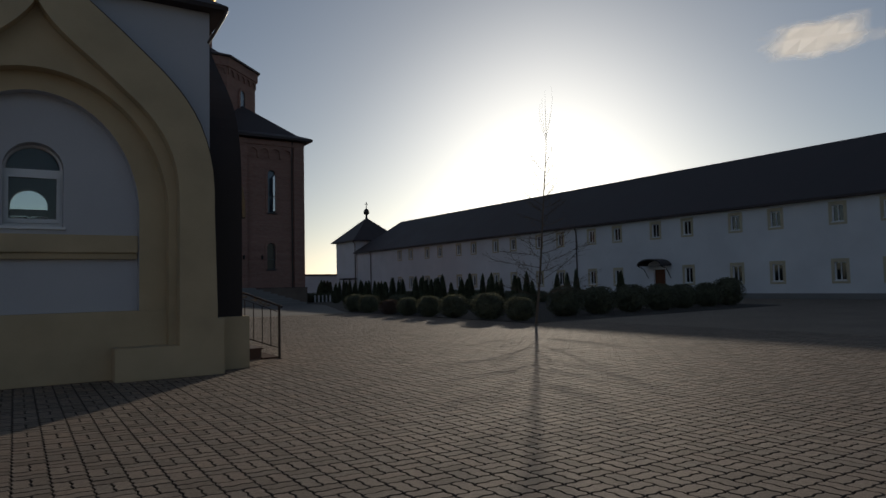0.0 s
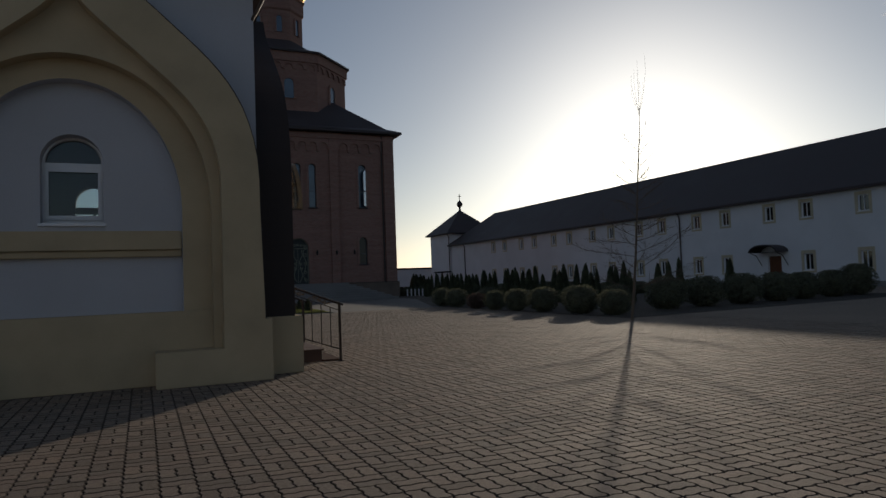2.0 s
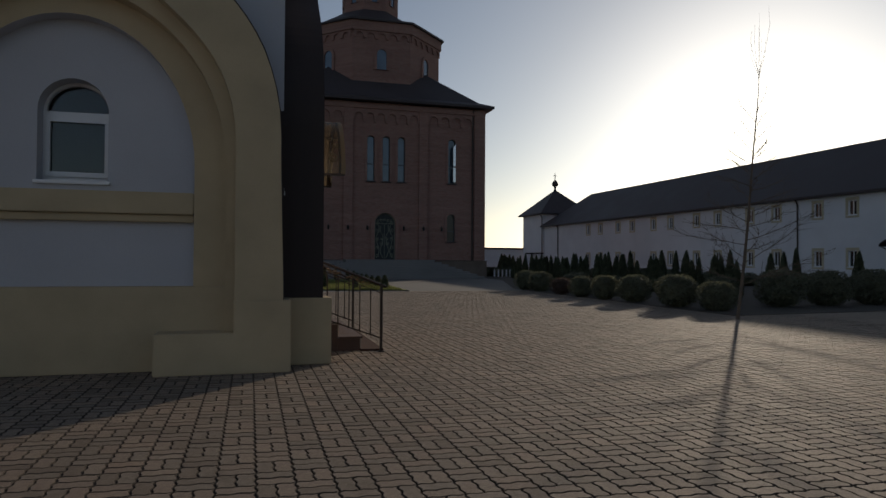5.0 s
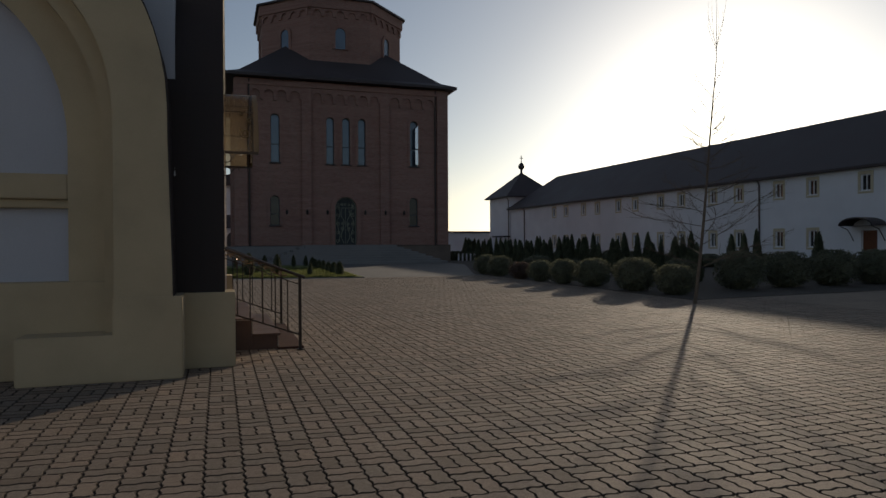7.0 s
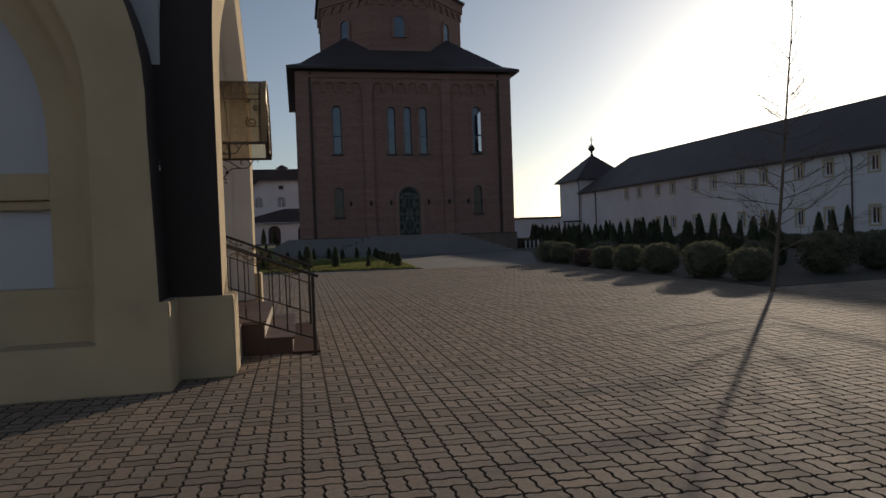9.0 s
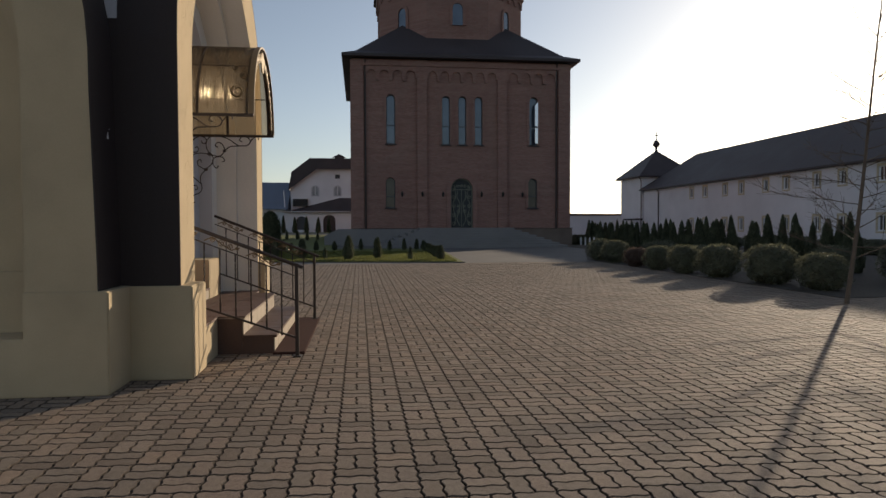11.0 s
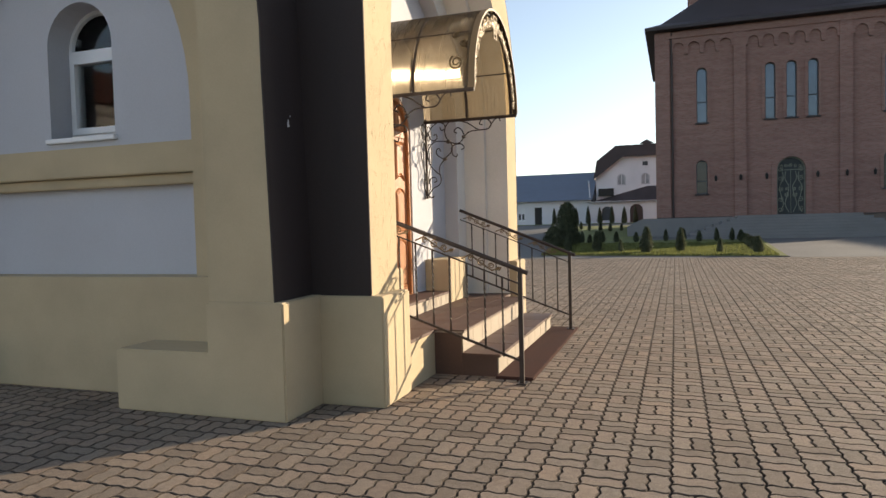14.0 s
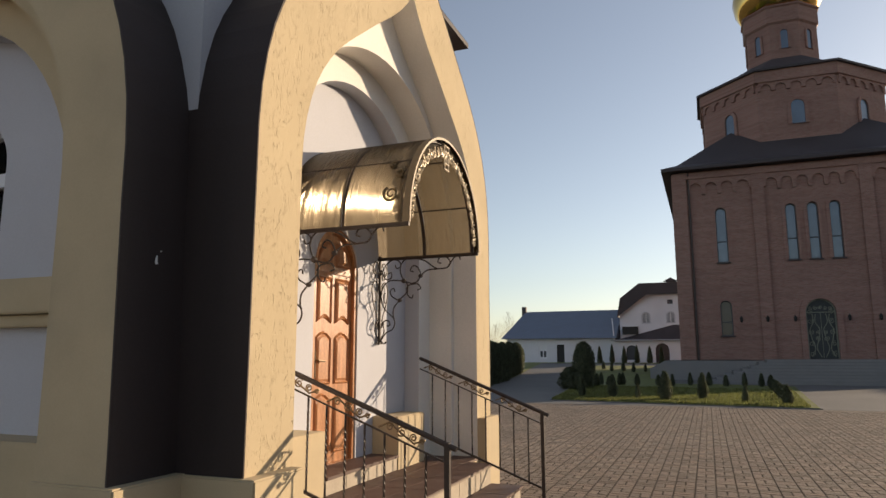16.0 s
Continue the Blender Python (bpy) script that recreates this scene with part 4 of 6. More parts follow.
for s in (-1, 1):
    y = KY + s * (KR - 0.01)
    part("side_beam", boxed(KX0, KX1 + 0.02, y - 0.016, y + 0.016, KZ - 0.035, KZ + 0.0, 0.003), iron, canopy, "iron side beam")
    KB = D3 + 0.015 * (y - 8.3)                # the wall behind stands askew
    br = part("bracket", boxed(KB + 0.012, KB + 0.040, y - 0.014, y + 0.014, 1.79, KZ + 0.02, 0.002), iron, canopy, "scrolled wrought iron bracket")
    for line in (*UPPER_SCROLLS, *MIDDLE_SCROLLS, *LOWER_SCROLLS):
        part("scroll", tubed([(KB + 0.02 + px, y, KZ + pz) for px, pz in smooth(line)], 0.008, 6), iron, br)
    for px, pz, r in ((0.31, -0.28, 0.034), (0.52, -0.23, 0.028), (0.26, -0.50, 0.028), (0.01, -0.95, 0.026)):
        px, pz = KB + 0.02 + px, KZ + pz
        part("boss", lathe(bmesh.new(), (px, y), [(0.004, pz - r * 0.85), (r * 0.85, pz - r * 0.45), (r, pz), (r * 0.85, pz + r * 0.45), (0.004, pz + r * 0.85)], 9), iron, br, "iron rosette")
    # scrolls against the wall on both sides of the bracket
    for t in (-1, 1):
        for line in WALL_SCROLLS:
            part("scroll", tubed([(KB + 0.028, y + t * py, KZ + pz) for py, pz in smooth(line)], 0.007, 6), iron, br)
# scrollwork in the front arch: flat plate at the crown, leaves down both sides
for k in range(17):
    a = math.pi * (0.05 + 0.90 * k / 16)
    r = KR - 0.10
    c = (KY - r * math.cos(a), KZ + r * math.sin(a))
    bm = bmesh.new()
    rad, tan = (-math.cos(a), math.sin(a)), (math.sin(a), math.cos(a))
    for s, q in ((1, 0.050), (-1, 0.036)):
        pts = scroll(c[0] + s * 0.045 * tan[0], c[1] + s * 0.045 * tan[1], q, a + (0.4 if s > 0 else 2.9), (s if k % 2 else -s) * 1.4)
        tube(bm, [(KX1 + 0.0, py, pz) for py, pz in pts], 0.010, 5)
    tube(bm, [(KX1, c[0] + 0.07 * rad[0], c[1] + 0.07 * rad[1]), (KX1, c[0] - 0.04 * rad[0], c[1] - 0.04 * rad[1])], 0.012, 5, 0.4)
    part("scroll", bm, sunlit_gilt, canopy, "dull gilt leaf scroll in the front arch")
bm = bmesh.new()
TOP = KZ + 1.05 * KR - 0.05
for dy in (-0.06, 0.06):
    tube(bm, [(KX1, KY + dy, TOP), (KX1, KY + dy * 0.8, TOP - 0.24)], 0.013, 5)
    tube(bm, [(KX1, py, pz) for py, pz in scroll(KY + dy * 2.0, TOP - 0.10, 0.05, 0.5 if dy > 0 else 2.6, 1.4 if dy > 0 else -1.4)], 0.011, 5)
for dz, w in ((0.0, 0.075), (-0.06, 0.05), (-0.18, 0.05), (-0.24, 0.065)):
    tube(bm, [(KX1, KY - w, TOP + dz), (KX1, KY + w, TOP + dz)], 0.012, 5)
tube(bm, [(KX1, KY, TOP - 0.06), (KX1, KY, TOP - 0.18)], 0.014, 5)
part("crown_piece", bm, sunlit_gilt, canopy, "gilt crown piece of the arch")
# leaf scroll fixed on the near side of the sheet
for x, ang, r, start, turns in ((KX1 - 0.16, 0.085, 0.075, 2.2, 1.6), (KX1 - 0.10, 0.155, 0.04, -1.0, -1.3), (KX1 - 0.20, 0.19, 0.035, 0.6, 1.3)):
    bm = bmesh.new()
    pts = [(x + u, KY - (KR + 0.012) * math.cos(math.pi * ang + v / KR), KZ + 1.05 * (KR + 0.012) * math.sin(math.pi * ang + v / KR)) for u, v in scroll(0, 0, r, start, turns, 0.25, 22)]
    tube(bm, pts, 0.013, 6, 0.5)
    part("leaf_scroll", bm, bronze_leaf, canopy, "bronze leaf scroll over the sheet")


# ---- the red brick church ----
QX, QY, QH = 10.62, 61.2, 8.4
CHY, CHX0, CHX1 = QY - QH, QX - QH, QX + QH
church = thing("church", (QX, QY, 0), "tall red brick church with an octagonal storey and a gilded dome", "church")
def church_openings():
    """Window and door openings of the front: middle, half width, foot, top."""
    rows = [(5.12, 0.34, 7.82, 11.55), (16.24, 0.34, 7.82, 11.55)]
    rows += [(QX + k * 1.27, 0.31, 7.8, 11.5) for k in (-1, 0, 1)]
    return rows + [(5.08, 0.36, 2.95, 5.25), (16.18, 0.36, 2.95, 5.25)]


holes = [round_arch(c, w, z0, z1 - w, z1, 12) for c, w, z0, z1 in church_openings()]
door_hole = round_arch(QX - 0.05, 0.86, 1.42, 4.36, 5.22, 16)
H = 14.2
part("wall", slab(bmesh.new(), FRONT_Y, CHY, CHY + 0.6, [(CHX0, 0), (CHX1, 0), (CHX1, H), (CHX0, H)], [*holes, door_hole]), brick, church, "red brick front wall")
for x0, x1 in ((CHX0, CHX0 + 0.6), (CHX1 - 0.6, CHX1)):
    side_holes = [round_arch(QY + k, 0.34, 7.82, 11.2, 11.55, 12) for k in (-5.5, 0, 5.5)]
    part("wall", slab(bmesh.new(), FRONT_X, x0, x1, [(CHY + 0.6, 0), (CHY + 2 * QH, 0), (CHY + 2 * QH, H), (CHY + 0.6, H)], side_holes), brick, church, "red brick side wall")
    for k in (-5.5, 0, 5.5):
        part("pane", boxed((x0 + x1) / 2 - 0.03, (x0 + x1) / 2 + 0.03, QY + k - 0.36, QY + k + 0.36, 7.8, 11.58), glass_blue, church)
part("wall", boxed(CHX0 + 0.6, CHX1 - 0.6, CHY + 2 * QH - 0.6, CHY + 2 * QH, 0, H), brick, church, "red brick back wall")
for x0, x1 in ((CHX0 - 0.12, CHX0 + 0.85), (7.12, 7.88), (13.36, 14.12), (CHX1 - 0.85, CHX1 + 0.12)):
    part("pilaster", boxed(x0, x1, CHY - 0.22, CHY + 0.0, 0, H - 0.1, 0.02), brick, church, "red brick pilaster")
for x0, x1 in ((CHX0 - 0.14, CHX0), (CHX1, CHX1 + 0.14)):
    for k in (-8.3, -3.2, 2.4, 7.5):
        part("pilaster", boxed(x0, x1, QY + k, QY + k + 0.8, 0, H - 0.1, 0.02), brick, church, "red brick pilaster")
part("cornice", boxed(CHX0 - 0.12, CHX1 + 0.12, CHY - 0.26, CHY, H - 0.55, H - 0.15, 0.02), brick, church, "corbelled brick cornice")
part("plinth", slab(bmesh.new(), FRONT_Y, CHY - 0.6, CHY - 0.23, [(0.1, 0), (14.6, 0), (14.6, 1.33), (1.1, 1.33), (0.1, 0.82)]), concrete, church, "grey rendered plinth")
part("plinth", boxed(14.6, CHX1 + 0.2, CHY - 0.5, CHY - 0.23, 0, 1.33, 0.01), surface("brown_plinth_stone", (0.20, 0.15, 0.12), 0.9, stain=0.25, stain_scale=0.8, bump=0.3, bump_scale=20), church, "brown stone plinth")
part("ledge", boxed(14.602, CHX1 + 0.22, CHY - 0.56, CHY - 0.225, 1.335, 1.38, 0.006), roof_dark, church, "dark metal ledge")
part("plinth", slab(bmesh.new(), FRONT_Y, CHY - 0.228, CHY + 7, [(0.12, 0), (CHX0 - 0.15, 0), (CHX0 - 0.15, 1.32), (1.1, 1.32), (0.12, 0.81)]), concrete, church, "grey rendered plinth")
part("ledge", boxed(CHX0 - 0.1, 6.95, CHY - 0.63, CHY - 0.225, 1.335, 1.38, 0.006), roof_dark, church, "dark metal ledge")
# arcade frieze: small round arches hung under the cornice
for x0, x1, n in ((3.15, 7.12, 4), (7.88, 13.36, 6), (14.12, 18.05, 4)):
    w = (x1 - x0) / n
    line = [(x0, 13.75), (x0, 12.75)]
    for k in range(n):
        c = x0 + w * (k + 0.5)
        line += [(c - w * 0.36, 12.75)] + [(c - w * 0.36 * math.cos(math.pi * i / 10), 13.0 + w * 0.36 * math.sin(math.pi * i / 10)) for i in range(11)] + [(c + w * 0.36, 12.75)]
        if k < n - 1:
            line += [(x0 + w * (k + 1) - w * 0.10, 12.55), (x0 + w * (k + 1) + w * 0.10, 12.55)]
    line += [(x1, 12.75), (x1, 13.75)]
    part("arcade_frieze", slab(bmesh.new(), FRONT_Y, CHY - 0.16, CHY, line), brick, church, "brick arcade frieze")
for c, w, z0, z1 in church_openings():
    low = z0 < 5
    wi = part("window", slab(bmesh.new(), FRONT_Y, CHY + 0.22, CHY + 0.28, round_arch(c, w, z0, z1 - w, z1, 12)), glass_brown if low else glass_blue, church, "small arched window with brown panes" if low else "tall arched window with blue panes")
    if c > 16.2 and not low:               # two added mirror panes, tilted to catch the bright eastern sky as a strip
        turn = lambda u, v, d: (c + w - 0.02 - u * 0.82 + d * 0.57, CHY - 0.08 - u * 0.57 - d * 0.82, v)
        for z in (7.95, 9.27):
            part("casement", slab(bmesh.new(), turn, 0.0, 0.03, [(0.0, z), (0.36, z), (0.36, z + (1.2 if z < 9 else 1.6)), (0.0, z + (1.2 if z < 9 else 1.9))]), glass_glint, wi, "added mirror pane for the bright strip in the window")
    part("surround", slab(bmesh.new(), FRONT_Y, CHY - 0.07, CHY, round_arch(c, w + 0.2, z0, z1 - w, z1 + 0.2, 12), [round_arch(c, w, z0 + 0.001, z1 - w, z1, 12)]), brick, wi, "brick window surround")
    part("bar", boxed(c - w, c + w, CHY + 0.17, CHY + 0.22, z0 + (z1 - z0) * 0.37, z0 + (z1 - z0) * 0.37 + 0.07), window_frame_grey, wi, "grey glazing bar")
    part("sash", slab(bmesh.new(), FRONT_Y, CHY + 0.16, CHY + 0.22, round_arch(c, w, z0, z1 - w, z1, 12), [round_arch(c, w - 0.06, z0 + 0.06, z1 - w, z1 - 0.06, 12)]), window_frame_grey, wi, "grey window frame")
    part("sill", boxed(c - w - 0.1, c + w + 0.1, CHY - 0.12, CHY + 0.15, z0 - 0.1, z0 - 0.005), roof_dark, wi, "dark metal sill")
# church door
cd = part("door", slab(bmesh.new(), FRONT_Y, CHY + 0.25, CHY + 0.35, door_hole), surface("slate_door_paint", (0.035, 0.04, 0.043), 0.5, stain=0.3, stain_scale=1.2, bump=0.0), church, "dark green-black double door with gilt ironwork")
part("surround", slab(bmesh.new(), FRONT_Y, CHY - 0.10, CHY, round_arch(QX - 0.05, 1.2, 1.42, 4.36, 5.56, 16), [round_arch(QX - 0.05, 0.86, 1.421, 4.36, 5.22, 16)]), brick, cd, "stepped brick door surround")
bm = bmesh.new()
for s in (-1, 1):
    for z in (1.75, 2.4, 3.1, 3.8, 4.4):
        tube(bm, [(px, CHY + 0.22, pz) for px, pz in scroll(QX - 0.05 + s * 0.62, z, 0.17, 1.0, s * 1.4)], 0.022, 4)
    tube(bm, [(px, CHY + 0.22, pz) for px, pz in scroll(QX - 0.05 + s * 0.22, 2.7, 0.16, 1.0, -s * 1.4)], 0.025, 4)
    tube(bm, [(px, CHY + 0.22, pz) for px, pz in scroll(QX - 0.05 + s * 0.2, 3.1, 0.12, 4.0, s * 1.4)], 0.025, 4)
for s in (-1, 1):                          # a tall lyre on each leaf
    for w0, w1 in ((0.12, 0.34), (0.66, 0.44)):
        lyre = smooth([(w0, 1.55), (w1, 2.1), (w0 * 0.7 + w1 * 0.3, 2.75), (w0, 3.3), (w1, 3.75), (w1 * 0.8 + w0 * 0.2, 4.25)])
        tube(bm, [(QX - 0.05 + s * px, CHY + 0.21, pz) for px, pz in lyre], 0.028, 4)
tube(bm, [(QX - 0.05, CHY + 0.22, 1.5), (QX - 0.05, CHY + 0.22, 4.3)], 0.02, 4)
tube(bm, [(QX - 0.85, CHY + 0.22, 4.36), (QX + 0.75, CHY + 0.22, 4.36)], 0.03, 4)
for k in range(5):
    tube(bm, [(px, CHY + 0.22, pz) for px, pz in scroll(QX - 0.05 + (k - 2) * 0.27, 4.68 - 0.04 * abs(k - 2), 0.12, 1.0 + k, 1.3)], 0.022, 4)
part("frame", slab(bmesh.new(), FRONT_Y, CHY + 0.12, CHY + 0.21, round_arch(QX - 0.05, 0.855, 1.43, 4.36, 5.215, 16), [round_arch(QX - 0.05, 0.775, 1.431, 4.36, 5.135, 16)]), surface("pale_green_door_frame", (0.19, 0.20, 0.16), 0.6, stain=0.3, bump=0.0), cd, "pale grey-green door frame")
part("ironwork", bm, surface("greenish_gilt_ironwork", (0.25, 0.26, 0.20), 0.5, 0.2, stain=0.3, bump=0.0), cd, "gilt scrollwork on the door")
for x in (5.95, 7.5, 9.08, 12.08, 13.75, 15.3):
    part("lantern", lathe(bmesh.new(), (x, CHY - 0.30), [(0.03, 3.78), (0.08, 3.84), (0.10, 4.06), (0.04, 4.15), (0.02, 4.2)], 8), lamp_black, church, "small black wall lantern")
for x in (CHX0 + 0.98, CHX1 - 0.98):
    part("downpipe", tubed([(x, CHY - 0.3, 14.1), (x, CHY - 0.12, 13.6), (x, CHY - 0.10, 0.2)], 0.07, 6), steel_pipe, church, "dark downpipe")
# main roof: flared eaves, hips running to the octagon
OA = 6.05                                    # octagon, middle to flat
bm = bmesh.new()
square = lambda h, z, n=4: [(QX + sx * h, QY + sy * h, z) for sx, sy in ((-1, -1), (1, -1), (1, 1), (-1, 1))]
rings = [square(QH + 0.75, H + 0.02), square(QH + 0.75, H + 0.22), square(QH - 0.3, H + 0.65), square(4.28, 18.0)]
vs = [[bm.verts.new(p) for p in r] for r in rings]
for a, b in zip(vs, vs[1:]):
    for k in range(4):
        bm.faces.new((a[k], a[(k + 1) % 4], b[(k + 1) % 4], b[k]))
bm.faces.new(list(reversed(vs[0])))
bm.faces.new(vs[-1])
part("roof", bm, roof_dark, church, "dark flared hip roof")
OZ = 21.65
octo = lambda ap: ap / math.cos(math.pi / 8)
part("octagon", lathe(bmesh.new(), (QX, QY), [(octo(OA), H + 0.5), (octo(OA), OZ - 0.9), (octo(OA) + 0.25, OZ - 0.8), (octo(OA) + 0.25, OZ)], 8, math.pi / 8), brick, church, "octagonal red brick storey")
part("octagon_roof", lathe(bmesh.new(), (QX, QY), [(octo(OA) + 0.48, OZ), (octo(OA) + 0.48, OZ + 0.15), (octo(OA) - 1.2, OZ + 0.75), (2.4, OZ + 2.55)], 8, math.pi / 8), roof_dark, church, "dark octagonal roof")
for k in range(8):
    a = math.pi / 4 * k - math.pi / 2
    n, t = Vector((math.cos(a), math.sin(a), 0)), Vector((-math.sin(a), math.cos(a), 0))
    at = lambda u, v, d: Vector((QX, QY, v)) + t * u + n * d
    wi = part("window", slab(bmesh.new(), at, OA - 0.1, OA + 0.03, round_arch(0, 0.42, 17.6, 18.9, 19.35, 10)), glass_blue, church, "arched window of the octagon")
    part("surround", slab(bmesh.new(), at, OA - 0.05, OA + 0.12, round_arch(0, 0.66, 17.6, 18.9, 19.6, 10), [round_arch(0, 0.42, 17.601, 18.9, 19.35, 10)]), brick, wi)
    line = [(-2.4, 21.0), (-2.4, 20.2)]
    for i in range(5):
        c = -2.4 + 0.96 * (i + 0.5)
        line += [(c - 0.34, 20.2)] + [(c - 0.34 * math.cos(math.pi * q / 8), 20.35 + 0.34 * math.sin(math.pi * q / 8)) for q in range(9)] + [(c + 0.34, 20.2)]
    line += [(2.4, 20.2), (2.4, 21.0)]
    part("arcade_frieze", slab(bmesh.new(), at, OA - 0.02, OA + 0.13, line), brick, church, "brick arcade frieze")
# drum and dome
DZ0, DZ1 = OZ + 2.2, 28.3
part("drum", lathe(bmesh.new(), (QX, QY), [(2.66, DZ0), (2.66, DZ1 - 1.5), (2.82, DZ1 - 1.35), (2.82, DZ1 - 0.2), (2.95, DZ1 - 0.1), (2.95, DZ1)], 8, math.pi / 8), brick, church, "eight-sided brick drum")
for k in range(8):
    a = math.pi / 4 * k - math.pi / 2
    n, t = Vector((math.cos(a), math.sin(a), 0)), Vector((-math.sin(a), math.cos(a), 0))
    at = lambda u, v, d: Vector((QX, QY, v)) + t * u + n * d
    wi = part("window", slab(bmesh.new(), at, 2.3, 2.475, round_arch(0, 0.25, DZ0 + 0.9, DZ0 + 2.2, DZ0 + 2.45, 8)), glass_blue, church, "narrow arched drum window")
    part("surround", slab(bmesh.new(), at, 2.3, 2.55, round_arch(0, 0.42, DZ0 + 0.9, DZ0 + 2.2, DZ0 + 2.6, 8), [round_arch(0, 0.25, DZ0 + 0.901, DZ0 + 2.2, DZ0 + 2.45, 8)]), brick, wi)
dome = [(2.5, DZ1), (2.75, DZ1 + 0.15), (3.15, DZ1 + 0.9), (3.3, DZ1 + 1.7), (3.2, DZ1 + 2.5), (2.75, DZ1 + 3.4), (2.0, DZ1 + 4.3), (1.2, DZ1 + 5.1), (0.6, DZ1 + 5.9), (0.25, DZ1 + 6.8), (0.12, DZ1 + 7.4)]
part("dome", lathe(bmesh.new(), (QX, QY), dome, 32), gold, church, "gilded onion dome", True)
bm = boxed(QX - 0.07, QX + 0.07, QY - 0.07, QY + 0.07, DZ1 + 7.3, DZ1 + 10.0)
box(bm, QX - 0.8, QX + 0.8, QY - 0.06, QY + 0.06, DZ1 + 9.0, DZ1 + 9.15)
box(bm, QX - 0.4, QX + 0.4, QY - 0.06, QY + 0.06, DZ1 + 9.5, DZ1 + 9.62)
part("cross", bm, gold, church, "gilded cross")
# broad steps before the church door
church_steps = thing("church_steps", (QX, 50.5, 0), "broad grey stone steps before the church door", "steps")
N = 8
for k in range(N):
    f = (N - 1 - k) / (N - 1)
    part("step", boxed(7.1 - 3.4 * f, 14.2 + 3.2 * f, 50.6 - 2.9 * f, CHY - 0.31, 1.42 * k / N, 1.42 * (k + 1) / N - 0.001 * k, 0.01), concrete, church_steps, "grey stone step")

# ---- long white monastery range ----
LX, LY0, LY1, LE, LR = 38.8, -14.0, 83.4, 6.25, 10.36
lodge = thing("monastery_range", (LX + 5, 36, 0), "long two-storey white range with a dark roof and yellow window surrounds", "building")
ups = [y for b in range(-1, 9) for y in (21.05 + 6.72 * (b - 1) + 0.0, 23.9 + 6.72 * (b - 1))]
ups = [y for y in ups if -8 < y < 80]
lows = [y for y in ups if abs(y - 30.6) > 1.2]
rect = lambda y, z0, z1, w: [(y - w, z0), (y + w, z0), (y + w, z1), (y - w, z1)]
wholes = [rect(y, 4.62, 5.62, 0.34) for y in ups] + [rect(y, 1.12, 2.22, 0.34) for y in lows] + [rect(30.4, 0.05, 2.15, 0.55)]
part("wall", slab(bmesh.new(), FRONT_X, LX, LX + 0.5, [(LY0, 0), (LY1, 0), (LY1, LE), (LY0, LE)], wholes), wall_white, lodge, "white plastered front wall")
part("wall", boxed(LX + 0.5, LX + 10, LY0, LY0 + 0.5, 0, LE), wall_white, lodge)
part("wall", boxed(LX + 9.5, LX + 10, LY0 + 0.5, LY1, 0, LE), wall_white, lodge)
part("base_band", boxed(LX - 0.03, LX, LY0, LY1, 0, 0.35), concrete, lodge, "grey base band")
for y, z0, z1 in [(y, 4.62, 5.62) for y in ups] + [(y, 1.12, 2.22) for y in lows]:
    wi = part("window", boxed(LX + 0.13, LX + 0.16, y - 0.35, y + 0.35, z0 - 0.01, z1 + 0.01), glass, lodge, "small window with a yellow plaster surround")
    part("surround", slab(bmesh.new(), FRONT_X, LX - 0.035, LX, rect(y, z0 - 0.18, z1 + 0.2, 0.52), [rect(y, z0 + 0.001, z1, 0.34)]), stone_trim, wi, "yellow plaster surround")
    part("window_frame", slab(bmesh.new(), FRONT_X, LX + 0.08, LX + 0.13, rect(y, z0, z1, 0.34), [rect(y - 0.155, z0 + 0.05, z1 - 0.05, 0.13), rect(y + 0.155, z0 + 0.05, z1 - 0.05, 0.13)]), pvc, wi, "white window frame")
    part("sill", boxed(LX - 0.07, LX + 0.08, y - 0.4, y + 0.4, z0 - 0.05, z0 - 0.002), pvc, wi, "white sill")
part("door", boxed(LX + 0.2, LX + 0.26, 29.84, 30.96, 0.04, 2.16), wood_dark, lodge, "dark wooden door")
kp = part("porch_roof", slab(bmesh.new(), FRONT_X, LX - 1.2, LX, round_arch(30.4, 1.15, 2.42, 2.43, 2.95, 12), [round_arch(30.4, 1.08, 2.421, 2.43, 2.87, 12)]), roof_dark, lodge, "small curved porch roof")
for y in (29.35, 31.45):
    part("bracket", tubed([(LX - 1.1, y, 2.4), (LX - 0.5, y, 2.2), (LX, y, 1.5)], 0.03, 5), iron, kp)
bm = bmesh.new()
e = 0.45
pts = [(LX - e, LY0 - e, LE - 0.1), (LX - e, LY1 + e, LE - 0.1), (LX + 10 + e, LY1 + e, LE - 0.1), (LX + 10 + e, LY0 - e, LE - 0.1), (LX + 5, LY0 + 5, LR), (LX + 5, LY1 - 4.0, LR)]
v = [bm.verts.new(p) for p in pts] + [bm.verts.new((p[0], p[1], p[2] - 0.16)) for p in pts[:4]]
for q in ((0, 1, 5, 4), (1, 2, 5), (2, 3, 4, 5), (3, 0, 4), (0, 1, 7, 6), (1, 2, 8, 7), (2, 3, 9, 8), (3, 0, 6, 9), (6, 7, 8, 9)):
    bm.faces.new([v[i] for i in q])
part("roof", bm, roof_dark, lodge, "long dark metal roof")
for y in (39.1, 79.0):
    part("downpipe", tubed([(LX - 0.35, y, LE - 0.15), (LX - 0.1, y, LE - 0.6), (LX - 0.08, y, 0.2)], 0.06, 6), steel_pipe, lodge, "dark downpipe")
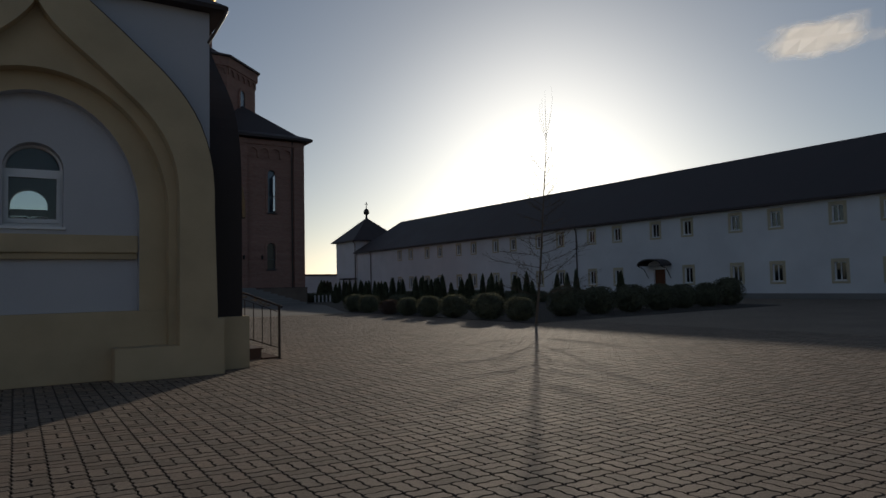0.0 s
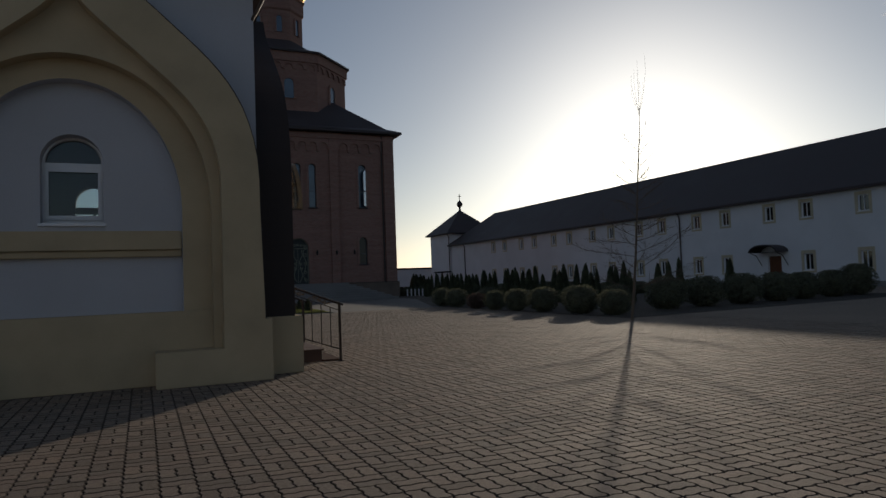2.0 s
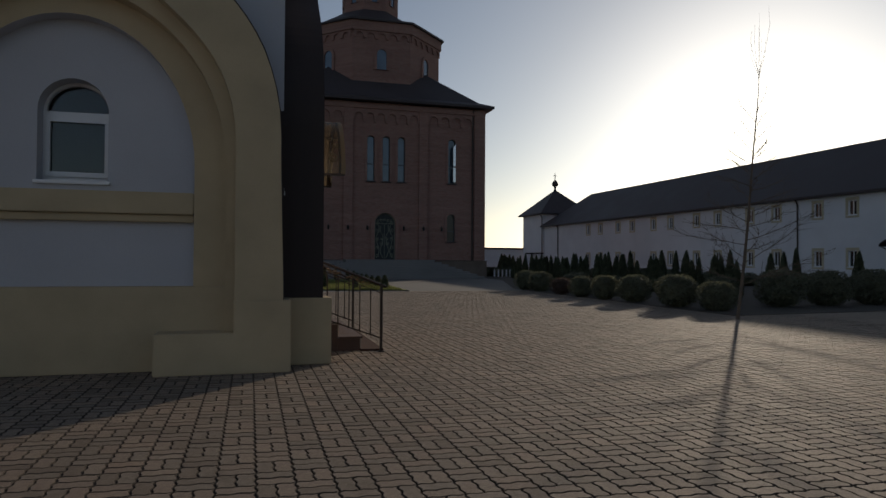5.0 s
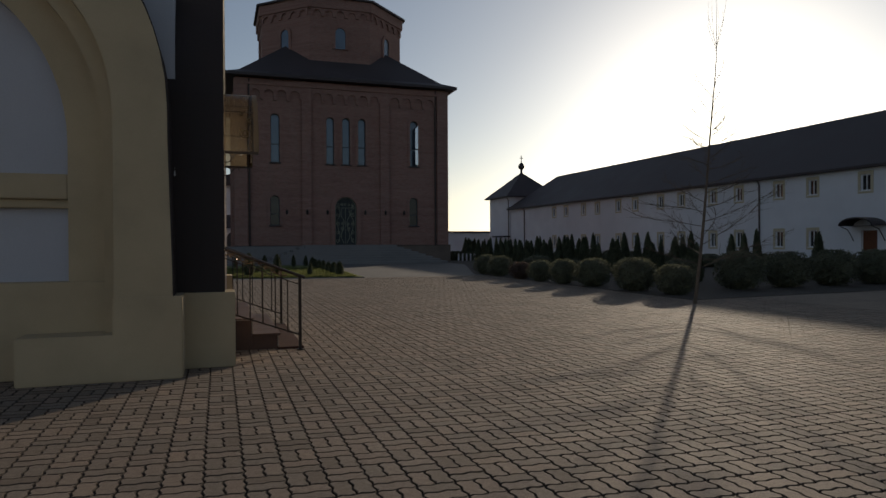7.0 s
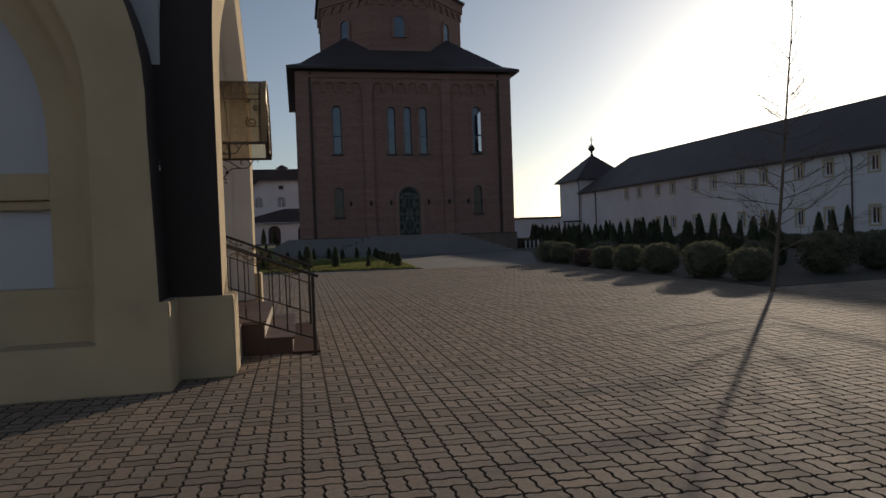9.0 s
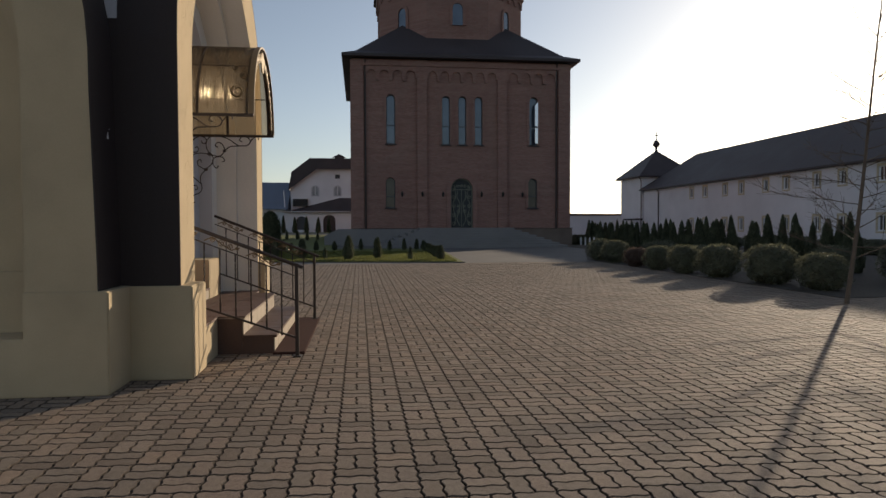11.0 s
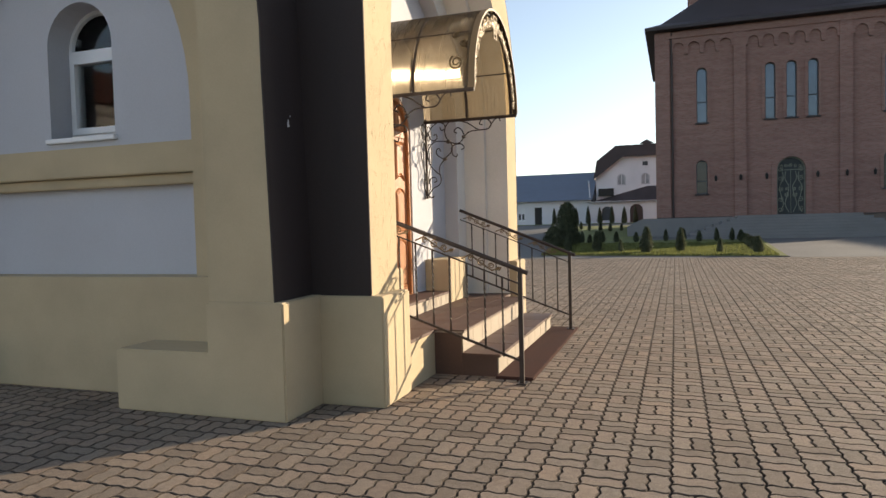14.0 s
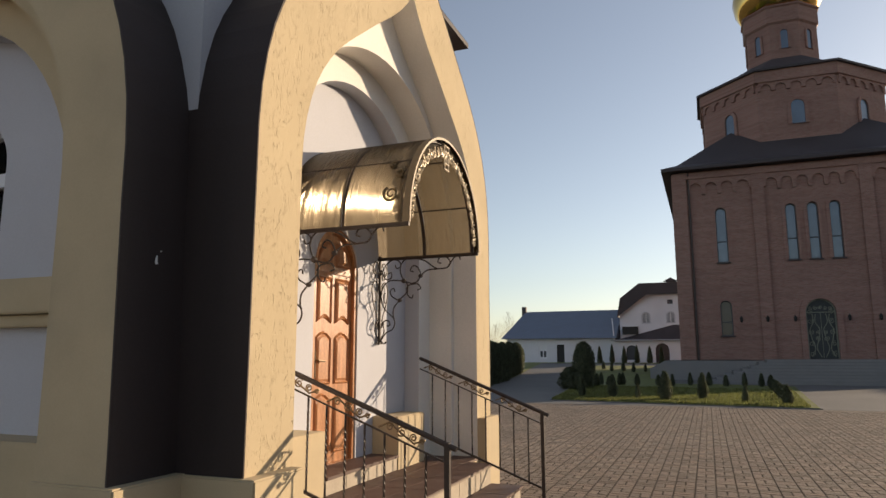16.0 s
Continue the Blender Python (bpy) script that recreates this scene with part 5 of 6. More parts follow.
# corner tower
TX, TY, TH = 42.1, 87.0, 3.45
tower = thing("corner_tower", (TX, TY, 0), "white square corner tower with a dark pyramid roof and finial", "tower")
part("wall", boxed(TX - TH, TX + TH, TY - TH, TY + TH, 0, 8.0), wall_white, tower, "white plastered tower wall")
bm = bmesh.new()
v = [bm.verts.new((TX + sx * (TH + 0.6), TY + sy * (TH + 0.6), z)) for z in (7.8, 7.95) for sx, sy in ((-1, -1), (1, -1), (1, 1), (-1, 1))] + [bm.verts.new((TX, TY, 11.6))]
for k in range(4):
    bm.faces.new((v[k], v[(k + 1) % 4], v[4 + (k + 1) % 4], v[4 + k]))
    bm.faces.new((v[4 + k], v[4 + (k + 1) % 4], v[8]))
bm.faces.new((v[3], v[2], v[1], v[0]))
part("roof", bm, roof_dark, tower, "dark pyramid roof")
part("finial", lathe(bmesh.new(), (TX, TY), [(0.25, 11.3), (0.15, 11.7), (0.15, 12.0), (0.4, 12.2), (0.46, 12.5), (0.3, 12.8), (0.08, 13.0), (0.05, 13.2)], 12), roof_dark, tower, "dark onion finial")
bm = boxed(TX - 0.04, TX + 0.04, TY - 0.04, TY + 0.04, 13.1, 14.0)
box(bm, TX - 0.25, TX + 0.25, TY - 0.04, TY + 0.04, 13.6, 13.68)
part("cross", bm, roof_dark, tower, "small cross")
part("downpipe", tubed([(TX - TH - 0.4, TY - TH + 0.1, 7.8), (TX - TH - 0.1, TY - TH + 0.1, 7.3), (TX - TH - 0.08, TY - TH + 0.1, 0.2)], 0.06, 6), steel_pipe, tower, "dark downpipe")
for y in (83.9, 86.6):
    part("porch_roof", boxed(TX - TH - 1.0, TX - TH, y - 0.7, y + 0.7, 2.3, 2.5, 0.05), roof_dark, tower, "small dark door hood")
# enclosing wall
bm = boxed(14, TX - TH + 0.5, 90.6, 91.0, 0, 3.0)
ew = tagged(part("wall_north", bm, wall_white), "white enclosing wall with a dark coping", "wall", kind="structure")
part("coping", boxed(13.9, TX - TH + 0.5, 90.4, 91.2, 3.0, 3.25), roof_dark, ew, "dark coping")

# ---- houses beyond the church ----
barn = thing("outbuilding", (-24, 88, 0), "low white outbuilding with a blue-grey sheet roof", "building")
part("wall", slab(bmesh.new(), FRONT_Y, 84, 84.4, [(-18.9, 0), (-6.1, 0), (-6.1, 3.8), (-18.9, 3.8)], [[(-12.85, 0.85), (-11.95, 0.85), (-11.95, 2.95), (-12.85, 2.95)], [(-15.0, 1.3), (-14.0, 1.3), (-14.0, 2.95), (-15.0, 2.95)]]), wall_white, barn, "white wall")
part("wall", boxed(-18.9, -18.5, 84.4, 97.8, 0, 3.8), wall_white, barn, "white end wall")
part("door", boxed(-12.85, -11.95, 84.15, 84.25, 0.85, 2.95), lamp_black, barn, "dark door")
wi = part("window", boxed(-15.0, -14.0, 84.2, 84.24, 1.3, 2.95), glass_dull, barn, "small white-framed window")
for a, b, c, d in ((-15.0, -14.86, 1.3, 2.95), (-14.14, -14.0, 1.3, 2.95), (-14.56, -14.44, 1.3, 2.95), (-14.86, -14.56, 1.3, 1.5), (-14.44, -14.14, 1.3, 1.5), (-14.86, -14.56, 2.2, 2.95), (-14.44, -14.14, 2.2, 2.95)):
    part("frame", boxed(a, b, 84.12, 84.2, c, d), pvc, wi)
bm = bmesh.new()
v = [bm.verts.new(p) for p in ((-19.5, 83.3, 3.65), (-5.9, 83.3, 3.65), (-5.9, 91, 7.35), (-17.2, 91, 7.35), (-18.3, 91, 7.35), (-19.5, 98.5, 3.65), (-5.9, 98.5, 3.65))]
for q in ((0, 1, 2, 4), (4, 2, 6, 5), (0, 4, 5), (1, 6, 2)):
    bm.faces.new([v[i] for i in q])
part("roof", bm, roof_blue, barn, "blue-grey sheet roof")
part("chimney", boxed(-18.75, -18.2, 90.7, 91.25, 6.6, 8.0), roof_dark, barn, "small dark chimney")
part("downpipe", tubed([(-6.3, 83.8, 5.9), (-6.15, 83.8, 3.6), (-6.15, 83.8, 0.2)], 0.07, 6), pvc, barn, "pale downpipe")
house = thing("white_house", (2, 90, 0), "white two-storey house with a dark half-hipped roof and annexe", "house")
gable = [(-5.7, 0), (8.2, 0), (8.2, 6.4), (5.0, 8.85), (-2.5, 8.85), (-5.7, 6.4)]
part("wall", slab(bmesh.new(), FRONT_Y, 86, 86.4, gable, [round_arch(x, 0.38, 5.45, 6.2, 6.58, 8) for x in (-2.7, 0.03)] + [rect(0.03, 7.55, 8.05, 0.3)]), wall_white, house, "white gable wall")
part("wall", boxed(-5.7, -5.3, 86.4, 98, 0, 6.2), wall_white, house, "white side wall")
for x in (-2.7, 0.03):
    wi = part("window", slab(bmesh.new(), FRONT_Y, 86.15, 86.2, round_arch(x, 0.4, 5.43, 6.2, 6.6, 8)), glass_curtained, house, "arched window")
    part("surround", slab(bmesh.new(), FRONT_Y, 85.95, 86.0, round_arch(x, 0.5, 5.33, 6.2, 6.7, 8), [round_arch(x, 0.38, 5.45, 6.2, 6.58, 8)]), plaster_white, wi, "white surround")
    part("bar", boxed(x - 0.03, x + 0.03, 86.1, 86.15, 5.45, 6.58), pvc, wi)
part("window", boxed(-0.27, 0.33, 86.15, 86.2, 7.55, 8.05), glass_dull, house, "small attic window")
bm = bmesh.new()
v = [bm.verts.new(p) for p in ((-5.9, 85.3, 6.1), (-5.5, 85.3, 8.3), (-3.3, 85.4, 10.0), (5.8, 85.4, 10.0), (8.0, 85.3, 8.3), (8.4, 85.3, 6.1), (5.0, 85.35, 8.65), (-2.5, 85.35, 8.65),
                               (-5.9, 98, 6.1), (-5.5, 98, 8.3), (-3.3, 98, 10.0), (5.8, 98, 10.0), (8.0, 98, 8.3), (8.4, 98, 6.1), (-0.6, 85.45, 10.1), (0.25, 85.45, 10.55), (1.1, 85.45, 10.1), (0.25, 92, 10.55))]
for q in ((0, 1, 2, 7), (7, 2, 3, 6), (6, 3, 4, 5), (0, 8, 9, 1), (1, 9, 10, 2), (2, 10, 11, 3), (3, 11, 12, 4), (4, 12, 13, 5), (14, 15, 16), (14, 17, 15), (15, 17, 16)):
    bm.faces.new([v[i] for i in q])
part("roof", bm, roof_dark, house, "dark broken-pitch roof")
part("annexe_wall", slab(bmesh.new(), FRONT_Y, 82.5, 82.9, [(-6.1, 0), (12, 0), (12, 3.4), (-6.1, 3.4)], [round_arch(-0.85, 0.72, 0.9, 2.3, 3.0, 8), round_arch(-4.1, 0.6, 1.2, 2.3, 2.8, 8), round_arch(2.6, 0.72, 0.9, 2.3, 3.0, 8)]), wall_white, house, "white annexe wall")
for x, w, z0, z1 in ((-0.85, 0.74, 0.88, 3.02), (-4.1, 0.62, 1.18, 2.82), (2.6, 0.74, 0.88, 3.02)):
    if x == -0.85:
        part("door", slab(bmesh.new(), FRONT_Y, 82.6, 82.7, round_arch(x, w, z0, z1 - w, z1, 8)), steel_pipe, house, "dark brown arched door")
    else:
        part("window", slab(bmesh.new(), FRONT_Y, 82.7, 82.75, round_arch(x, w, z0, z1 - w, z1, 8)), glass_dull, house, "arched annexe window")
bm = bmesh.new()
v = [bm.verts.new(p) for p in ((-6.5, 81.9, 3.3), (12.4, 81.9, 3.3), (9.0, 86.0, 5.1), (0.3, 86.0, 5.15), (-5.7, 86.0, 3.6))]
bm.faces.new((v[0], v[1], v[2], v[3], v[4]))
part("annexe_roof", bm, roof_dark, house, "dark lean-to roof")
# the balcony recess is not hollow: a black box stands in for its shade
part("dormer", boxed(-5.4, -3.6, 85.7, 86.0, 4.1, 5.0), lamp_black, house, "black box standing in for the shade of a balcony recess")


# sunlit house across the yard, which shows in the panes of the chapel window
roof_brown = surface("brown_sheet_roof", (0.20, 0.085, 0.05), 0.7, stain=0.2, stain_scale=1.0, bump=0.2, bump_scale=6, depth=0.01)
villa = thing("cream_house", (-26, -16, 0), "cream plastered house with a brown hipped roof", "house")
part("wall", boxed(-33, -20, -30, -7.2, 0, 6.5, 0.05), plaster_cream, villa, "cream plastered wall")
part("wall", boxed(-31, -20.6, -7.2, -3.6, 0, 5.9, 0.05), plaster_cream, villa, "cream plastered wall of the wing")
part("cornice", boxed(-33.3, -19.7, -30.3, -7.0, 6.5, 6.9, 0.05), plaster_cream, villa, "plastered cornice")
for x0, x1, y0, y1, z0, z1, run in ((-33.6, -19.4, -30.6, -6.7, 6.9, 10.3, 6.0), (-31.3, -20.3, -6.7, -3.2, 5.9, 6.5, 1.6)):
    bm = bmesh.new()
    mx_ = (x0 + x1) / 2
    v = [bm.verts.new(q) for q in ((x0, y0, z0), (x1, y0, z0), (x1, y1, z0), (x0, y1, z0), (mx_, y0 + run, z1), (mx_, y1 - run, z1))]
    for q in ((0, 1, 4), (1, 2, 5, 4), (2, 3, 5), (3, 0, 4, 5), (3, 2, 1, 0)):
        bm.faces.new([v[i] for i in q])
    part("roof", bm, roof_brown, villa, "brown hipped roof")


# ---- planting ----
def foliage_mesh(name, material, outline, count, size, seed, upright=0.0):
    """Many small leaf sprays scattered through an outline r(h) over height 0..1, in the shell and a little inside it."""
    rg = random.Random(seed)
    verts, faces = [], []
    for k in range(count):
        h = rg.random() ** 0.9
        a = rg.random() * 2 * math.pi
        lump = 1 + 0.10 * math.sin(3 * a + seed) * math.sin(7 * h + seed) + 0.06 * math.sin(5 * a - 9 * h)
        r = outline(h) * lump * (1 - 0.35 * rg.random() ** 2.2)
        c = Vector((r * math.cos(a), r * math.sin(a), h + 0.015 * rg.uniform(-1, 1)))
        out = Vector((math.cos(a), math.sin(a), 0.35 * (h - 0.4) * 2))
        up = Vector((rg.uniform(-1, 1), rg.uniform(-1, 1), rg.uniform(-1, 1) + upright * 2.5)).normalized()
        side = out.cross(up)
        side = side.normalized() if side.length > 1e-3 else Vector((1, 0, 0))
        side = (side + out * rg.uniform(-0.7, 0.7)).normalized()
        s = size * rg.uniform(0.6, 1.4)
        n = len(verts)
        verts += [c - side * s * 0.5, c + out * s * 0.2 + side * s * 0.45, c + up * s * 1.5 + out * s * 0.35, c - side * s * 0.25 + up * s * 0.9]
        faces.append((n, n + 1, n + 2, n + 3))
    return tri_mesh(name, verts, faces, material)


def core_mesh(name, material, outline, seed, k=0.80):
    """The dense dark inside of a clipped plant."""
    bm = bmesh.new()
    rg = random.Random(seed)
    rings = []
    for i in range(9):
        h = 0.02 + 0.95 * i / 8
        rings.append([bm.verts.new((outline(h) * k * rg.uniform(0.88, 1.05) * math.cos(a), outline(h) * k * rg.uniform(0.88, 1.05) * math.sin(a), h * 0.97)) for a in (2 * math.pi * q / 12 for q in range(12))])
    for a, b in zip(rings, rings[1:]):
        for q in range(12):
            bm.faces.new((a[q], a[(q + 1) % 12], b[(q + 1) % 12], b[q]))
    bm.faces.new(rings[-1])
    me = bpy.data.meshes.new(name)
    bm.to_mesh(me)
    bm.free()
    me.materials.append(material)
    return me


def plant(name, label, category, group, meshes, material):
    ob = thing(name, (0, 0, -60), label, category, group)
    for part_name, me in meshes:
        o = new(part_name, me)
        o.parent = ob
    return ob


ball = lambda h: 0.5 * max(0.05, 1 - abs(2 * h - 1.02) ** 2.6) ** 0.5 * (0.9 if h < 0.12 else 1)
cone = lambda h: 0.26 * max(0.02, (1 - h) ** 0.62) * min(1.0, 0.55 + h * 3.2)
column = lambda h: 0.25 * max(0.03, 1 - max(0.0, h - 0.1) ** 4 / 0.6561) ** 0.5 * min(1.0, 0.8 + h * 1.2)
bud = lambda h: 0.27 * max(0.03, 1 - h) ** 0.55 * min(1.0, 0.42 + h * 2.0)
stem_bm = bmesh.new()
lathe(stem_bm, (0, 0), [(0.05, 0.0), (0.045, 0.12), (0.03, 0.2)], 7)
stem_me = bpy.data.meshes.new("stem")
stem_bm.to_mesh(stem_me)
stem_bm.free()
stem_me.materials.append(bark)
bushes = [plant("round_bush", "clipped round evergreen bush at the yard's edge", "bush", "clipped bushes along the yard",
                [("foliage", foliage_mesh("foliage", bush_green, ball, 2600, 0.035, s)), ("inner_foliage", core_mesh("inner_foliage", bush_green, ball, s)), ("stem", stem_me)], bush_green) for s in (1, 2)]
red_bush = plant("round_bush", "small reddish-brown clipped bush", "bush", "clipped bushes along the yard",
                 [("foliage", foliage_mesh("foliage", bush_red, ball, 2200, 0.035, 7)), ("inner_foliage", core_mesh("inner_foliage", bush_red, ball, 7)), ("stem", stem_me)], bush_red)
thujas = [plant("thuja", "slim cone-shaped dark green thuja", "tree", "thujas of the garden",
                [("foliage", foliage_mesh("foliage", thuja_green, cone, 1500, 0.035, s, 1.0)), ("inner_foliage", core_mesh("inner_foliage", thuja_green, cone, s, 0.78)), ("trunk", stem_me)], thuja_green) for s in (11, 12, 13)]
buds = [plant("thuja", "young egg-shaped thuja on the grass", "tree", "young thujas on the lawn",
              [("foliage", foliage_mesh("foliage", thuja_green, bud, 1500, 0.035, s, 0.6)), ("inner_foliage", core_mesh("inner_foliage", thuja_green, bud, s, 0.78)), ("trunk", stem_me)], thuja_green) for s in (14, 15)]
broad = plant("thuja", "full dome-topped dark green thuja", "tree", "thujas of the garden",
              [("foliage", foliage_mesh("foliage", thuja_green, column, 3200, 0.028, 16, 0.8)), ("inner_foliage", core_mesh("inner_foliage", thuja_green, column, 16, 0.80)), ("trunk", stem_me)], thuja_green)
masters = [*bushes, red_bush, *thujas, *buds, broad]
rg = random.Random(3)


def planted(master, x, y, w, h, z=0.0, lean=2.0):
    ob = copy_thing(master, pose(x, y, z - 0.02, rg.uniform(-lean, lean), rg.uniform(-lean, lean), rg.uniform(0, 360)) @ Matrix.Diagonal((w, w * rg.uniform(0.94, 1.06), h, 1)))
    return ob


# bed along the yard: kerb, soil, clipped bushes
BED = [(12.35, 13.9), (29.5, 15.4), (30.5, 20.0), (27.0, 58.0), (18.2, 58.0), (17.4, 44.0), (12.7, 30.2)]
tagged(part("garden_bed", slab(bmesh.new(), LEVEL, -0.05, 0.012, BED), soil), "dark soil of the planted bed", "garden bed", kind="structure")
for x, y, w, h in ((13.0, 29.3, 1.15, 0.95), (12.95, 27.5, 1.15, 0.92), (12.65, 24.8, 0.90, 0.72), (12.6, 22.9, 0.92, 0.83), (12.65, 21.2, 1.0, 0.90), (12.85, 19.5, 1.2, 0.96), (12.95, 17.2, 1.3, 1.02), (13.05, 15.5, 1.12, 0.86)):
    planted(red_bush if y == 24.8 else bushes[rg.randrange(2)], x, y, w, h)
for k in range(6):
    planted(bushes[k % 2], 16.2 + 2.05 * k, 16.5 + 0.18 * k + 0.15 * rg.uniform(-1, 1), rg.uniform(1.4, 1.6), rg.uniform(1.1, 1.25))
planted(bushes[0], 28.4, 17.6, 1.6, 1.42)
for x, y in ((14.9, 24.6), (15.3, 21.0), (14.5, 27.2), (15.4, 18.3), (16.2, 30.2)):
    planted(bushes[1], x, y, rg.uniform(1.1, 1.3), rg.uniform(0.8, 0.95))
for k in range(18):
    planted(bushes[k % 2], 28.6 + rg.uniform(-0.3, 0.3) - 0.05 * k, 19.5 + 1.75 * k, rg.uniform(1.1, 1.3), rg.uniform(0.75, 0.95))
# thujas in rows behind them
for row, (x0, y0, n, step, slant) in enumerate(((17.5, 18.6, 20, 1.55, 0.08), (19.7, 18.8, 23, 1.6, 0.08), (22.2, 19.0, 24, 1.7, 0.06))):
    for k in range(n):
        if rg.random() < 0.08:
            continue
        y = y0 + k * step + rg.uniform(-0.25, 0.25)
        planted(thujas[rg.randrange(3)], x0 + slant * (y - y0) + rg.uniform(-0.2, 0.2), y, rg.uniform(1.05, 1.45), rg.uniform(1.4, 1.8) + 0.10 * row)
for k in range(14):
    planted(thujas[rg.randrange(3)], 21.0 + 0.45 * k, 53.5 + rg.uniform(-1, 1) + k * 0.9, rg.uniform(1.2, 1.7), rg.uniform(1.5, 2.0))
for k in range(5):
    x = 20.0 + 0.36 * k
    tagged(part("fence_post", boxed(x, x + 0.11, 52.6, 52.71, 0, 0.62, 0.02), mark_white), "short white fence post beside the church", "fence post", "white fence posts")
for k in range(5):
    planted(bushes[k % 2], 19.9 + 0.45 * k, 53.6, 0.75, 0.85)


# island of lawn with young thujas
LAWN = [(-1.8, 30.2), (6.9, 28.62), (7.9, 44.5), (4.0, 46.5), (-3.7, 46.5)]
lawn = tagged(part("lawn", slab(bmesh.new(), LEVEL, 0.0, 0.05, LAWN), grass_green), "island of short grass in the yard", "lawn", kind="structure")
bm = bmesh.new()
for (x0, y0), (x1, y1) in zip(LAWN, LAWN[1:] + LAWN[:1]):
    a, b = Vector((x0, y0, 0)), Vector((x1, y1, 0))
    d = (b - a).normalized()
    nn = Vector((d.y, -d.x, 0)) * 0.08
    v = [bm.verts.new(p) for p in (a, b, b + nn, a + nn, a + Vector((0, 0, 0.035)), b + Vector((0, 0, 0.035)), b + nn + Vector((0, 0, 0.035)), a + nn + Vector((0, 0, 0.035)))]
    for q in ((4, 5, 6, 7), (0, 1, 5, 4), (2, 3, 7, 6), (1, 2, 6, 5), (3, 0, 4, 7)):
        bm.faces.new([v[i] for i in q])
tagged(part("kerb", bm, asphalt), "narrow dark concrete kerb round the lawn", "kerb", kind="structure")
verts, faces = [], []
gr = random.Random(9)
for k in range(26000):
    f = gr.random()
    y = 28.75 + 1.5 * (1 - f) + 12 * gr.random() ** 1.6
    x = -1.7 - 0.1 * (y - 29) + (8.4 + 0.16 * (y - 29)) * f
    a, h, w = gr.uniform(0, math.pi), gr.uniform(0.03, 0.09), 0.02
    n = len(verts)
    verts += [(x - w * math.cos(a), y - w * math.sin(a), 0.045), (x + w * math.cos(a), y + w * math.sin(a), 0.045), (x + gr.uniform(-0.03, 0.03), y + gr.uniform(-0.03, 0.03), 0.05 + h)]
    faces.append((n, n + 1, n + 2))
tagged(new("grass", tri_mesh("grass", verts, faces, grass_blades)), "short uneven grass on the island", "grass", kind="stuff")
planted(broad, -2.25, 40.0, 2.3, 2.28, 0.04, 1.0)
for x, y, w, h in ((-2.75, 38.9, 3.0, 1.05), (-2.2, 37.6, 2.2, 0.8), (-1.05, 32.4, 0.8, 0.83), (0.16, 32.4, 0.95, 0.87), (1.18, 31.8, 0.5, 0.53), (2.22, 31.2, 1.2, 1.03), (3.49, 32.0, 0.95, 0.96), (4.91, 30.9, 0.58, 0.57), (6.2, 30.4, 0.95, 0.64)):
    planted(buds[rg.randrange(2)], x, y, w, h, 0.04)
for k in range(6):
    planted(buds[k % 2], 6.3 + 0.09 * k, 32.7 + 2.3 * k, rg.uniform(0.8, 1.0), rg.uniform(0.5, 0.62), 0.04)
for k in range(10):
    planted(buds[k % 2], -1.8 + 0.92 * k + rg.uniform(-0.2, 0.2), 44.3 + rg.uniform(-1.2, 0.8), rg.uniform(0.6, 0.85), rg.uniform(0.55, 0.8), 0.04)
for k in range(5):
    planted(buds[k % 2], -2.9 + 0.5 * k, 40.5 + 0.8 * k, rg.uniform(0.7, 0.9), rg.uniform(0.5, 0.75), 0.04)
# thujas along the drive and before the houses
for k in range(12):
    x, y = -7.6 - 0.30 * k + rg.uniform(-0.2, 0.2), 37.5 + 2.0 * k
    planted(broad, x, y, rg.uniform(2.3, 2.8), rg.uniform(2.1, 2.5), rise(x, y))
for k in range(8):
    x = -9.7 + 1.28 * k + rg.uniform(-0.1, 0.1)
    planted(thujas[k % 3], x, 79.5, rg.uniform(1.2, 1.5), rg.uniform(1.7, 2.0), rise(x, 79.5))
for k in range(9):
    x, y = -6.5 + 0.95 * k + rg.uniform(-0.2, 0.2), 62 + rg.uniform(-3, 3)
    planted(buds[k % 2], x, y, rg.uniform(0.6, 0.9), rg.uniform(0.6, 0.9), rise(x, y))
bm = land(bmesh.new(), lambda y: -30.0, lambda y: 1.0, 76.0, 81.8, 20, 6, 0.03)
tagged(part("lawn", bm, grass_green), "strip of grass before the houses", "lawn", kind="structure")
bm = land(bmesh.new(), lambda y: -27.9, lambda y: -6.2 - 0.145 * (y - 30.5), 30.0, 75.9, 14, 30, 0.03)
tagged(part("lawn", bm, grass_green), "grass beside the drive", "lawn", kind="structure")
bm = land(bmesh.new(), lambda y: -3.75 - 0.182 * (y - 46.5), lambda y: 1.1, 46.6, 70.0, 8, 16, 0.03)
tagged(part("lawn", bm, grass_green), "shaded lawn beside the church", "lawn", kind="structure")
for ob in masters:
    for o in (*ob.children_recursive, ob):
        bpy.data.objects.remove(o)


